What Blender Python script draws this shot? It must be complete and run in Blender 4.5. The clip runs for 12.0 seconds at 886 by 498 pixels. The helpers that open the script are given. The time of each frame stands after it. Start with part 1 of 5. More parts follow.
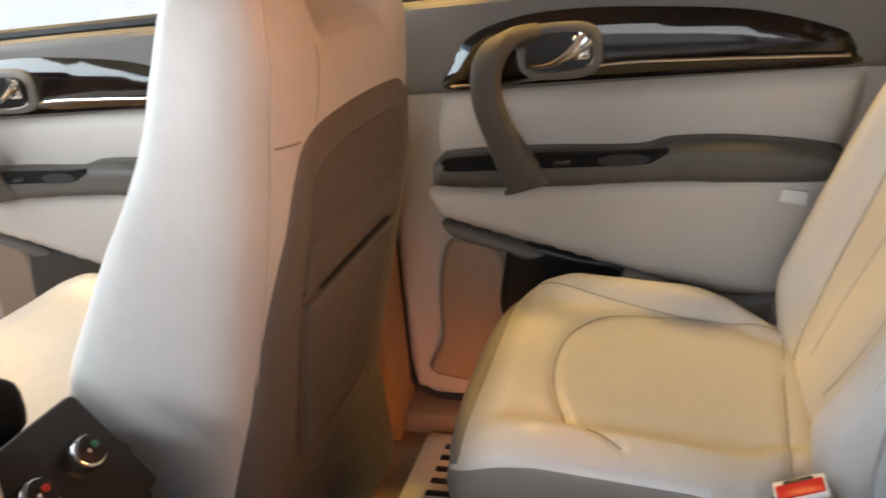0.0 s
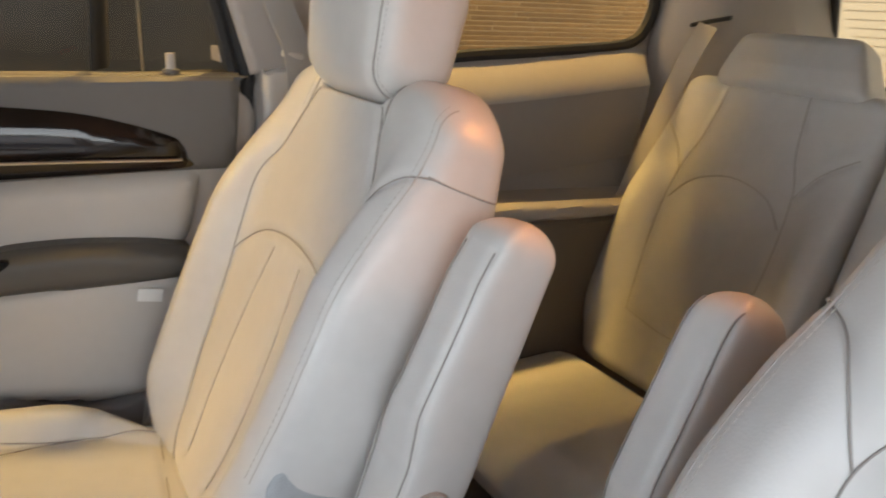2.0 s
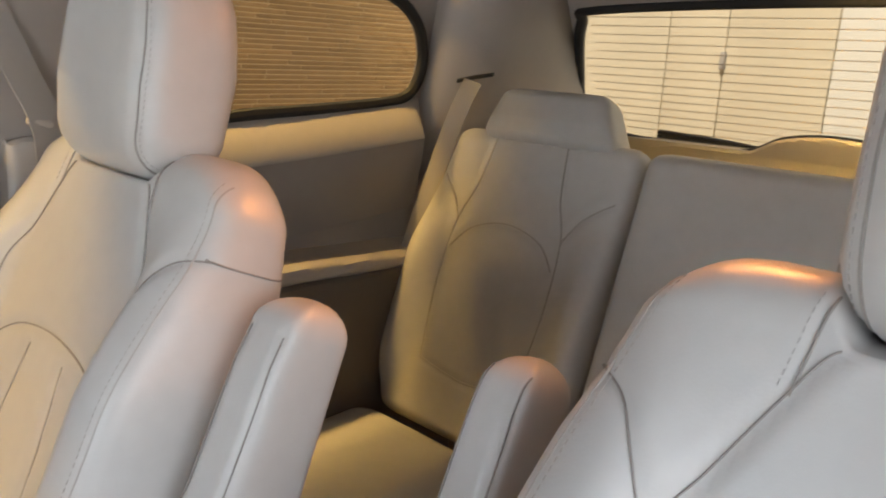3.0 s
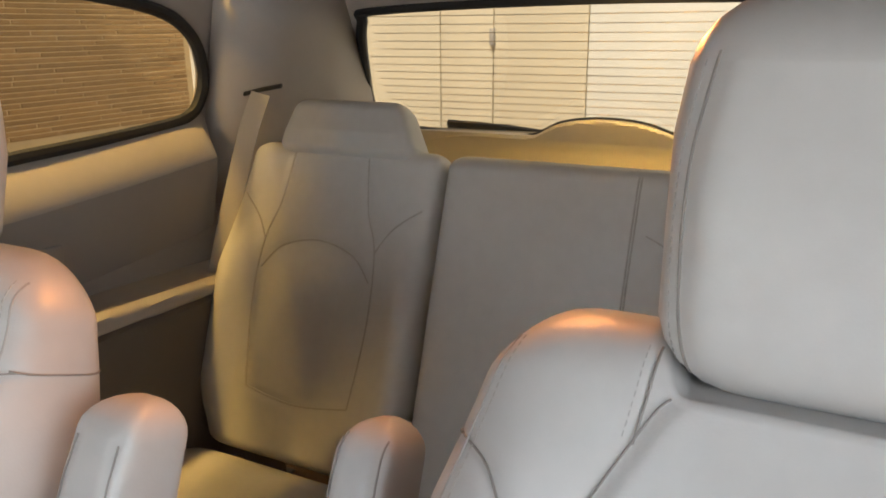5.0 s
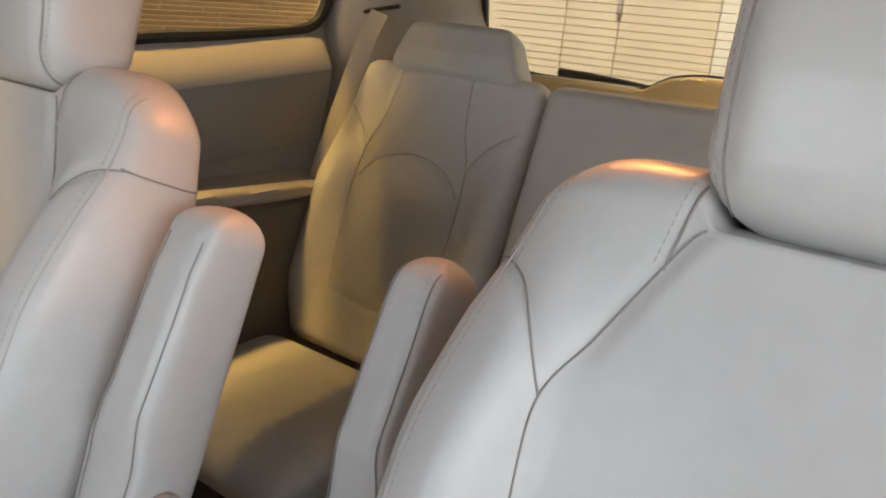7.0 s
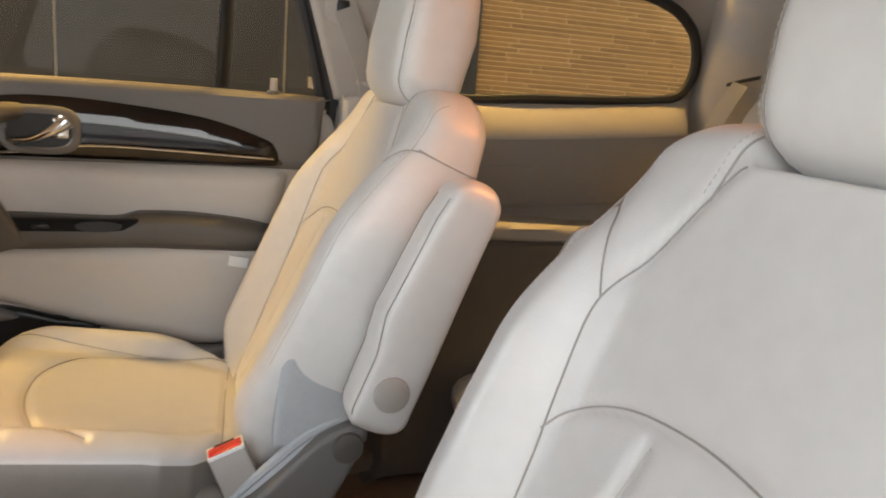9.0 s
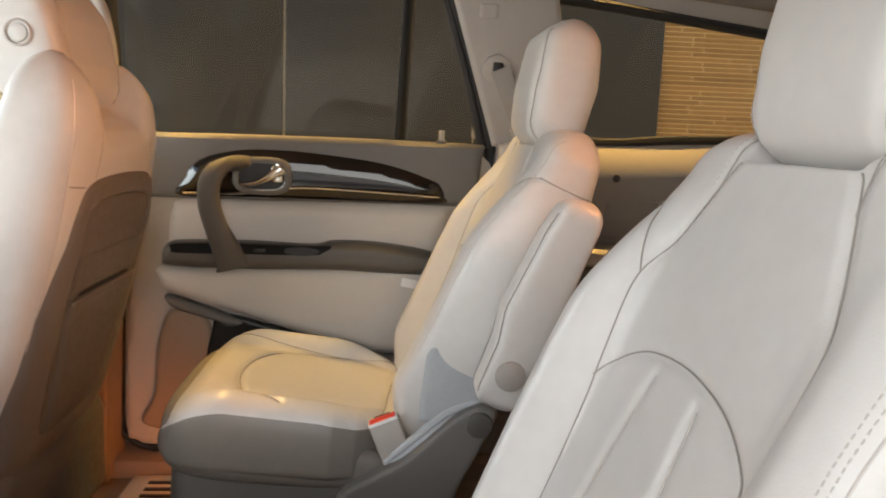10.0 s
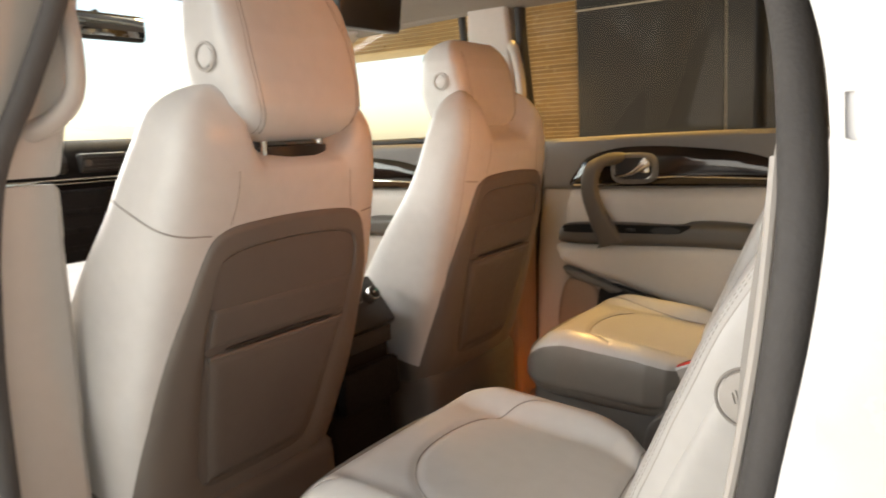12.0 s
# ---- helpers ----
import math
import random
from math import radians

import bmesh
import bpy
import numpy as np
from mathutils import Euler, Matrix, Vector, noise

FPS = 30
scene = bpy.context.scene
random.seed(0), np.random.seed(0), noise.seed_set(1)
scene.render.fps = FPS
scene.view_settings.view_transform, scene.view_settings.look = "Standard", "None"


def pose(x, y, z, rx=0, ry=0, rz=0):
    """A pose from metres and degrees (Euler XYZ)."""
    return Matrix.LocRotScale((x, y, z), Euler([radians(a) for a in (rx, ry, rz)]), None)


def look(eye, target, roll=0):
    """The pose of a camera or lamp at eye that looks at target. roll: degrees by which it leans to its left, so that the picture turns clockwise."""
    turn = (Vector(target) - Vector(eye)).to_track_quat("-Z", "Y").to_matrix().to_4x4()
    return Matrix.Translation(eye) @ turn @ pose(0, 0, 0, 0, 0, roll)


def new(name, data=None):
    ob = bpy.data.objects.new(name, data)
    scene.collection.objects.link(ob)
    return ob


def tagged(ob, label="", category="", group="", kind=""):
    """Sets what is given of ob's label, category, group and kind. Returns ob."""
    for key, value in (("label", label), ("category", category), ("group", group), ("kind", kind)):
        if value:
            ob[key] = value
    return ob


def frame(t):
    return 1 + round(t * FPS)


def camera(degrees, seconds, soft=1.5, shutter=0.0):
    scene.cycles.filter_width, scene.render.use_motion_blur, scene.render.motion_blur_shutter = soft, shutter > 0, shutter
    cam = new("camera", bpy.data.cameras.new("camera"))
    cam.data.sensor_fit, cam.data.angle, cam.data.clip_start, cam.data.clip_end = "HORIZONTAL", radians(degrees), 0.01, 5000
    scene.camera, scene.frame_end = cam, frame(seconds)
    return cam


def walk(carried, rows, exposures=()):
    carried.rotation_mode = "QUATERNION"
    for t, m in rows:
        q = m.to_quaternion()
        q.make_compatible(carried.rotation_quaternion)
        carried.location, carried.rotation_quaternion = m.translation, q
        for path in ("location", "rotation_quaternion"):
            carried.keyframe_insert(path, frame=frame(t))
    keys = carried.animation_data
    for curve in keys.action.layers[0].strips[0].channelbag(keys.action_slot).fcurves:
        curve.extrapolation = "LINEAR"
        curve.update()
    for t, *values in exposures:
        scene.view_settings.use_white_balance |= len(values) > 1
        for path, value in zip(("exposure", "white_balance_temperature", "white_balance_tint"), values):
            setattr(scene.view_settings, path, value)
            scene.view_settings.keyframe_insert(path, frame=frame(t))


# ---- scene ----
cam = camera(60.7, 12.0, 1.8, 0.28)
PATH = [
    (0, (0.65, -0.438, 1.011), (0.073, 1.329, 0.272), -6.8),
    (0.5, (0.652, -0.439, 1.015), (0.473, 1.411, 0.276), -3.9),
    (1, (0.643, -0.434, 1.027), (0.907, 1.411, 0.303), -1.0),
    (1.5, (0.652, -0.429, 1.037), (1.293, 1.337, 0.35), 1.0),
    (2, (0.657, -0.412, 1.057), (1.633, 1.216, 0.426), 2.7),
    (2.5, (0.667, -0.393, 1.06), (1.906, 1.074, 0.501), 3.3),
    (3, (0.671, -0.394, 1.085), (2.094, 0.919, 0.58), 2.9),
    (3.5, (0.679, -0.401, 1.105), (2.21, 0.79, 0.618), 0.4),
    (5.3, (0.667, -0.348, 1.16), (2.39, 0.486, 0.579), 0.2),
    (5.5, (0.666, -0.344, 1.146), (2.388, 0.482, 0.554), 0.9),
    (6, (0.66, -0.348, 1.121), (2.365, 0.495, 0.501), 2.8),
    (6.5, (0.646, -0.376, 1.09), (2.3, 0.553, 0.457), 4.2),
    (7, (0.628, -0.421, 1.063), (2.189, 0.663, 0.441), 5.1),
    (7.2, (0.619, -0.441, 1.056), (2.129, 0.718, 0.443), 5.2),
    (9, (0.705, -0.738, 0.984), (1.377, 1.095, 0.55), 4.7),
    (9.5, (0.728, -0.866, 0.953), (1.139, 1.053, 0.567), 3.5),
    (10, (0.77, -0.979, 0.957), (0.917, 0.993, 0.653), 2.3),
    (10.5, (0.87, -1.074, 0.942), (0.725, 0.906, 0.702), 2.1),
    (11, (0.954, -1.152, 0.96), (0.558, 0.795, 0.73), 0.4),
    (11.5, (1.029, -1.224, 0.949), (0.337, 0.636, 0.699), -1.0),
    (12, (1.167, -1.256, 0.958), (0.081, 0.398, 0.662), -2.9),
]
from mathutils.geometry import delaunay_2d_cdt

EXPOSURE = 1.65
walk(cam, [(t, look(e, a, r)) for t, e, a, r in PATH],
     [(0, EXPOSURE - 0.05, 6300, 10), (1.2, EXPOSURE + 0.14, 6200, 10), (2.0, EXPOSURE + 0.07, 6200, 9), (3, EXPOSURE - 0.05, 6250, 10), (6, EXPOSURE - 0.05, 6300, 9), (7, EXPOSURE - 0.08, 6250, 9), (9, EXPOSURE + 0.15, 6600, 10), (9.6, EXPOSURE + 0.10, 6700, 10), (10.5, EXPOSURE - 0.01, 6900, 10), (11.4, EXPOSURE - 0.15, 7100, 10), (12, EXPOSURE - 0.14, 7400, 11)])

# ---- daylight and lamps ----
world = bpy.data.worlds.new("sky")
scene.world = world
world.use_nodes = True
wn = world.node_tree
sky = wn.nodes.new("ShaderNodeTexSky")
sky.sky_type, sky.sun_disc = "NISHITA", False
SUN_EL, SUN_ROT = radians(50), radians(264)
sky.sun_elevation, sky.sun_rotation = SUN_EL, SUN_ROT
wn.links.new(sky.outputs[0], wn.nodes["Background"].inputs[0])
wn.nodes["Background"].inputs[1].default_value = 0.10


def lamp(name, kind, energy, colour, m, **more):
    data = bpy.data.lights.new(name, kind)
    data.energy, data.color = energy, colour
    for key, value in more.items():
        if key == "angle":
            data.angle = value
        elif key == "size":
            data.size = value
        elif key == "size_y":
            data.shape, data.size_y = "RECTANGLE", value
        elif key == "disk":
            data.shape, data.size = "DISK", value
        elif key == "spread":
            data.spread = value
    ob = new(name, data)
    ob.matrix_world = m
    return ob


# sun high over the front, kept off the car by an added roof slab
sun_from = Vector((-math.cos(SUN_EL) * 0.995, -math.cos(SUN_EL) * 0.10, math.sin(SUN_EL)))
lamp("sun", "SUN", 3.0, (1.0, 0.95, 0.88), look(sun_from * 20, (0, 0, 0)), angle=radians(0.5))
# added sky light panels: windscreen, driver's window, and well outside the open rear door
lamp("sky_windscreen", "AREA", 5.4, (0.89, 0.95, 1.0), look((-1.02, 0.0, 1.22), (0.6, 0.0, 0.62)), size=1.25, size_y=0.38)
lamp("sky_driver_window", "AREA", 3.7, (0.95, 0.97, 1.0), look((-0.55, -0.90, 1.14), (0.9, -0.30, 0.80)), size=0.85, size_y=0.34)
lamp("sky_door", "AREA", 25.0, (0.96, 0.97, 0.97), look((0.05, -3.40, 1.75), (0.60, -0.1, 0.75)), size=3.4, size_y=1.7)
# unseen cabin lamp, assumed under the middle of the roof, shining forward
lamp("assumed_roof_light", "AREA", 1.05, (1.0, 0.34, 0.08), look((1.50, -0.02, 1.262), (0.1, -0.02, 0.95)), size=0.20, size_y=0.05, spread=radians(84))
# three unseen lamps, added beside the car to shine down through the right-hand windows
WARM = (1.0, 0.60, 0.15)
UNSEEN_SIDE_LAMPS = ((0.12, 1.10, 1.80, 6.0), (1.42, 1.08, 2.38, 12.0), (-1.50, 1.10, 2.00, 9.0))
for lx, ly, lz, power in UNSEEN_SIDE_LAMPS:
    lamp("unseen_side_light", "AREA", power, WARM, look((lx, ly, lz), (lx, ly - 0.35, 0)), size=0.10, size_y=0.14)
# warm spot added to brighten the lift gate trim, with no housing
lamp("added_gate_light", "AREA", 0.40, WARM, look((1.97, -0.14, 1.215), (2.36, 0.06, 0.88)), disk=0.05, spread=radians(100))
# orange lamp added under the cushion edge to make the footwell glow
lamp("added_footwell_light", "AREA", 0.13, (1.0, 0.28, 0.05), look((0.398, 0.56, 0.245), (0.22, 0.74, 0.27)), disk=0.04, spread=radians(125))


# ---- materials ----
def material(name, colour, rough=0.5, metal=0.0, vary=0.12, scale=6.0, grain=0.0, grain_scale=400.0, coat=0.0, spots=0.0, sheen=0.0, ior=1.45):
    """A surface with broad mottling, fine grain relief and uneven gloss."""
    mat = bpy.data.materials.new(name)
    mat.use_nodes = True
    nt = mat.node_tree
    b = nt.nodes["Principled BSDF"]
    co = nt.nodes.new("ShaderNodeTexCoord")
    n1 = nt.nodes.new("ShaderNodeTexNoise")
    n1.inputs["Scale"].default_value, n1.inputs["Detail"].default_value = scale, 5
    nt.links.new(co.outputs["Object"], n1.inputs["Vector"])
    n2 = nt.nodes.new("ShaderNodeTexNoise")
    n2.inputs["Scale"].default_value, n2.inputs["Detail"].default_value = scale * 14, 3
    nt.links.new(co.outputs["Object"], n2.inputs["Vector"])
    add = nt.nodes.new("ShaderNodeMath")
    add.operation = "ADD"
    half = nt.nodes.new("ShaderNodeMath")
    half.operation = "MULTIPLY"
    half.inputs[1].default_value = 0.45
    nt.links.new(n2.outputs[0], half.inputs[0])
    nt.links.new(n1.outputs[0], add.inputs[0])
    nt.links.new(half.outputs[0], add.inputs[1])
    ramp = nt.nodes.new("ShaderNodeValToRGB")
    lo = tuple(c * (1 - vary) for c in colour)
    hi = tuple(min(1, c * (1 + vary)) for c in colour)
    ramp.color_ramp.elements[0].position, ramp.color_ramp.elements[1].position = 0.45, 1.0
    ramp.color_ramp.elements[0].color = (*lo, 1)
    ramp.color_ramp.elements[1].color = (*hi, 1)
    nt.links.new(add.outputs[0], ramp.inputs[0])
    nt.links.new(ramp.outputs[0], b.inputs["Base Color"])
    b.inputs["Metallic"].default_value = metal
    b.inputs["IOR"].default_value = ior
    b.inputs["Coat Weight"].default_value = coat
    b.inputs["Sheen Weight"].default_value = sheen
    rr = nt.nodes.new("ShaderNodeMapRange")
    rr.inputs[1].default_value, rr.inputs[2].default_value = 0.3, 0.75
    rr.inputs[3].default_value, rr.inputs[4].default_value = max(0.02, rough * 0.85), min(1, rough * 1.18)
    nt.links.new(n2.outputs[0], rr.inputs[0])
    nt.links.new(rr.outputs[0], b.inputs["Roughness"])
    if grain > 0:
        v = nt.nodes.new("ShaderNodeTexVoronoi")
        v.inputs["Scale"].default_value = grain_scale
        nt.links.new(co.outputs["Object"], v.inputs["Vector"])
        bump = nt.nodes.new("ShaderNodeBump")
        bump.inputs["Strength"].default_value, bump.inputs["Distance"].default_value = grain, 0.002
        nt.links.new(v.outputs["Distance"], bump.inputs["Height"])
        nt.links.new(bump.outputs[0], b.inputs["Normal"])
    return mat


LEATHER = material("leather", (0.61, 0.595, 0.575), 0.34, vary=0.07, scale=3, grain=0.035, grain_scale=420)
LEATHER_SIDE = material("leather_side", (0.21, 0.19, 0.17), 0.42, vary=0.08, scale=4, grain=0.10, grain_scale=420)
SEAM = material("seam", (0.32, 0.295, 0.27), 0.7, vary=0.1, scale=30)
PIPING = material("piping", (0.48, 0.45, 0.42), 0.5, vary=0.08, scale=20)
THREAD = material("thread", (0.49, 0.47, 0.45), 0.75, vary=0.1, scale=60)
BACK_PANEL = material("back_panel", (0.128, 0.110, 0.096), 0.55, vary=0.08, scale=5, grain=0.12, grain_scale=600)
BACK_RIM = material("back_rim", (0.150, 0.130, 0.113), 0.5, vary=0.08, scale=5, grain=0.10, grain_scale=600)
TAUPE = material("taupe_plastic", (0.085, 0.077, 0.069), 0.5, vary=0.10, scale=6, grain=0.12, grain_scale=700)
TAUPE_SOFT = material("taupe_soft", (0.145, 0.136, 0.127), 0.55, vary=0.08, scale=5, grain=0.12, grain_scale=600)
BEIGE = material("beige_trim", (0.47, 0.43, 0.395), 0.52, vary=0.06, scale=4, grain=0.10, grain_scale=600)
PILLAR = material("pillar_trim", (0.40, 0.365, 0.335), 0.55, vary=0.06, scale=4, grain=0.10, grain_scale=600)
BEIGE_LIGHT = material("beige_light", (0.52, 0.485, 0.45), 0.55, vary=0.05, scale=4, grain=0.08, grain_scale=600)
QUARTER = material("quarter_trim", (0.345, 0.316, 0.299), 0.55, vary=0.06, scale=4, grain=0.12, grain_scale=600)
# beige with the footwell's dim orange light put into its colour
BEIGE_ORANGE_LIT = material("beige_orange_lit", (0.29, 0.215, 0.16), 0.55, vary=0.07, scale=4, grain=0.12, grain_scale=600)
CREAM = material("cream_trim", (0.60, 0.54, 0.43), 0.5, vary=0.06, scale=4, grain=0.08, grain_scale=600)
HEADLINER = material("headliner", (0.26, 0.235, 0.21), 0.9, vary=0.06, scale=10, grain=0.25, grain_scale=900)
CARPET = material("carpet", (0.31, 0.175, 0.075), 0.95, vary=0.25, scale=12, grain=0.9, grain_scale=500, sheen=0.2)
BLACK = material("black_plastic", (0.012, 0.012, 0.012), 0.35, vary=0.2, scale=10)
DASH = material("dash_skin", (0.008, 0.008, 0.009), 0.75, vary=0.2, scale=10, grain=0.2, grain_scale=500, ior=1.25)
RUBBER = material("rubber", (0.022, 0.022, 0.023), 0.65, vary=0.15, scale=14)
SEAL = material("door_seal", (0.075, 0.07, 0.068), 0.7, vary=0.12, scale=12, grain=0.15, grain_scale=300)
CHROME = material("chrome", (0.72, 0.71, 0.69), 0.10, metal=1.0, vary=0.04, scale=8)
MIRROR = material("mirror_glass", (0.30, 0.31, 0.32), 0.03, metal=1.0, vary=0.02)
WEBBING = material("webbing", (0.40, 0.375, 0.35), 0.85, vary=0.06, scale=8, grain=0.12, grain_scale=900)
FABRIC = material("grey_fabric", (0.40, 0.415, 0.43), 0.9, vary=0.10, scale=10, grain=0.3, grain_scale=500)
RED = material("red_plastic", (0.60, 0.025, 0.02), 0.35, vary=0.05)
BUCKLE = material("buckle_plastic", (0.38, 0.35, 0.32), 0.45, vary=0.05)
WHITE_TAG = material("white_tag", (0.78, 0.77, 0.75), 0.7, vary=0.04)
PAINT = material("white_paint", (0.80, 0.80, 0.80), 0.25, vary=0.02, scale=3, coat=0.6)
RENDER_WALL = material("cream_render", (0.62, 0.55, 0.42), 0.85, vary=0.08, scale=2, grain=0.2, grain_scale=90)
PAINT_MATT = material("matt_white", (0.74, 0.72, 0.66), 0.6, vary=0.05, scale=3)
LEAF = material("leaves", (0.055, 0.10, 0.03), 0.6, vary=0.4, scale=2)
BARK = material("bark", (0.12, 0.09, 0.06), 0.9, vary=0.3, scale=8, grain=0.5, grain_scale=60)
DARK_PANEL = material("dark_panel", (0.045, 0.049, 0.055), 0.65, vary=0.08, scale=1.6)
PALE_LINE = material("pale_line", (0.50, 0.48, 0.44), 0.6, vary=0.08)
CONCRETE = material("concrete", (0.36, 0.345, 0.32), 0.85, vary=0.18, scale=1.6, grain=0.3, grain_scale=60)
MORTAR = material("mortar", (0.72, 0.56, 0.32), 0.9, vary=0.08, scale=12)
DEFROST = material("defroster_line", (0.26, 0.18, 0.10), 0.5, vary=0.05)
DIAL_RED = material("dial_red", (0.45, 0.03, 0.03), 0.4)
DIAL_GREEN = material("dial_green", (0.03, 0.20, 0.14), 0.4)


def wood():
    mat = material("dark_wood", (0.035, 0.022, 0.016), 0.10, vary=0.35, scale=5, coat=0.3, ior=1.5)
    nt = mat.node_tree
    w = nt.nodes.new("ShaderNodeTexWave")
    w.inputs["Scale"].default_value, w.inputs["Distortion"].default_value, w.inputs["Detail"].default_value = 5, 9, 4
    w.bands_direction = "Z"
    co = nt.nodes["Texture Coordinate"]
    nt.links.new(co.outputs["Object"], w.inputs["Vector"])
    r = nt.nodes.new("ShaderNodeValToRGB")
    r.color_ramp.elements[0].color, r.color_ramp.elements[1].color = (0.006, 0.004, 0.003, 1), (0.018, 0.011, 0.008, 1)
    nt.links.new(w.outputs[0], r.inputs[0])
    nt.links.new(r.outputs[0], nt.nodes["Principled BSDF"].inputs["Base Color"])
    return mat


WOOD = wood()


def stone():
    mat = material("ledge_stone", (0.40, 0.25, 0.105), 0.8, vary=0.25, scale=7, grain=0.35, grain_scale=120)
    nt = mat.node_tree
    b = nt.nodes["Principled BSDF"]
    info = nt.nodes.new("ShaderNodeObjectInfo")
    hsv = nt.nodes.new("ShaderNodeHueSaturation")
    rng = nt.nodes.new("ShaderNodeMapRange")
    rng.inputs[3].default_value, rng.inputs[4].default_value = 0.85, 1.15
    nt.links.new(info.outputs["Random"], rng.inputs[0])
    nt.links.new(rng.outputs[0], hsv.inputs["Value"])
    src = b.inputs["Base Color"].links[0].from_socket
    nt.links.new(src, hsv.inputs["Color"])
    nt.links.new(hsv.outputs[0], b.inputs["Base Color"])
    return mat


STONE = stone()


def glass(name, tint, gloss=0.09):
    mat = bpy.data.materials.new(name)
    mat.use_nodes = True
    nt = mat.node_tree
    out = nt.nodes["Material Output"]
    tr = nt.nodes.new("ShaderNodeBsdfTransparent")
    tr.inputs[0].default_value = (*tint, 1)
    gl = nt.nodes.new("ShaderNodeBsdfGlossy")
    gl.inputs["Roughness"].default_value = 0.02
    gl.inputs["Color"].default_value = (0.9, 0.9, 0.9, 1)
    fr = nt.nodes.new("ShaderNodeMath")
    fr.operation = "MULTIPLY_ADD"
    lw = nt.nodes.new("ShaderNodeLayerWeight")
    lw.inputs["Blend"].default_value = 0.12
    fr.inputs[1].default_value, fr.inputs[2].default_value = 0.40, 0.02
    nt.links.new(lw.outputs["Facing"], fr.inputs[0])
    mix = nt.nodes.new("ShaderNodeMixShader")
    nt.links.new(fr.outputs[0], mix.inputs[0])
    nt.links.new(tr.outputs[0], mix.inputs[1])
    nt.links.new(gl.outputs[0], mix.inputs[2])
    nt.links.new(mix.outputs[0], out.inputs[0])
    return mat


GLASS_CLEAR = glass("clear_glass", (0.86, 0.90, 0.87))
GLASS_TINT = glass("tinted_glass", (0.56, 0.53, 0.47))
GLASS_REAR = glass("rear_glass", (0.46, 0.42, 0.34))


def glow(name, colour, strength):
    mat = bpy.data.materials.new(name)
    mat.use_nodes = True
    b = mat.node_tree.nodes["Principled BSDF"]
    b.inputs["Emission Color"].default_value, b.inputs["Emission Strength"].default_value = (*colour, 1), strength
    return mat


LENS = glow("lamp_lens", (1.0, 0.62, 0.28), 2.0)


# ---- mesh helpers ----
def finish(name, verts, faces, mat, parent=None, label="", sharp=0.75, recalc=True):
    """One mesh object from points and faces, smooth but for its sharp edges."""
    me = bpy.data.meshes.new(name)
    me.from_pydata([tuple(v) for v in verts], [], faces)
    bm = bmesh.new()
    bm.from_mesh(me)
    if recalc:
        bmesh.ops.recalc_face_normals(bm, faces=bm.faces)
    for e in bm.edges:
        e.smooth = not (len(e.link_faces) == 2 and e.calc_face_angle(0) > sharp)
    for f in bm.faces:
        f.smooth = True
    bm.to_mesh(me)
    bm.free()
    me.materials.append(mat)
    ob = new(name, me)
    if parent:
        ob.parent = parent
    return tagged(ob, label)


def part(name, bm, mat, parent=None, label=""):
    me = bpy.data.meshes.new(name)
    bmesh.ops.recalc_face_normals(bm, faces=bm.faces)
    for e in bm.edges:
        e.smooth = not (len(e.link_faces) == 2 and e.calc_face_angle(0) > 0.75)
    for f in bm.faces:
        f.smooth = True
    bm.to_mesh(me)
    bm.free()
    me.materials.append(mat)
    ob = new(name, me)
    if parent:
        ob.parent = parent
    return tagged(ob, label)


def thing(name, label, category, group="", kind=""):
    return tagged(new(name), label, category, group, kind)


def spline(pts, n=12, closed=False):
    """A smooth curve through points, n steps a span."""
    p = [np.array(q, float) for q in pts]
    k = len(p)
    out = []
    for i in range(k if closed else k - 1):
        if closed:
            a, b, c, d = p[i - 1], p[i], p[(i + 1) % k], p[(i + 2) % k]
        else:
            a, b, c, d = p[max(i - 1, 0)], p[i], p[i + 1], p[min(i + 2, k - 1)]
        for j in range(n):
            u = j / n
            out.append(0.5 * (2 * b + (c - a) * u + (2 * a - 5 * b + 4 * c - d) * u * u + (3 * b - a - 3 * c + d) * u ** 3))
    if not closed:
        out.append(p[-1])
    return out


def tube_data(pts, r, seg=6, flat=1.0, closed=False):
    """Points and faces of a round tube along pts; flat squeezes it along z."""
    pts = [Vector(q) for q in pts]
    verts, faces = [], []
    n = len(pts)
    side = None
    for i, q in enumerate(pts):
        a, b = (pts[i - 1], pts[(i + 1) % n]) if closed else (pts[max(i - 1, 0)], pts[min(i + 1, n - 1)])
        d = (b - a).normalized() if (b - a).length > 1e-9 else Vector((0, 0, 1))
        if side is None:
            side = d.orthogonal().normalized()
        side = (side - d * side.dot(d)).normalized()
        up = d.cross(side)
        rr = r[i] if isinstance(r, (list, tuple)) else r
        for k in range(seg):
            a = 2 * math.pi * k / seg
            verts.append(q + side * (math.cos(a) * rr) + up * (math.sin(a) * rr * flat))
    m = n if closed else n - 1
    for i in range(m):
        j = (i + 1) % n
        for k in range(seg):
            faces.append((i * seg + k, i * seg + (k + 1) % seg, j * seg + (k + 1) % seg, j * seg + k))
    if not closed:
        faces.append(tuple(range(seg))[::-1])
        faces.append(tuple(range((n - 1) * seg, n * seg)))
    return verts, faces


def tube(name, pts, r, mat, parent=None, label="", seg=6, flat=1.0, closed=False):
    v, f = tube_data(pts, r, seg, flat, closed)
    return finish(name, v, f, mat, parent, label)


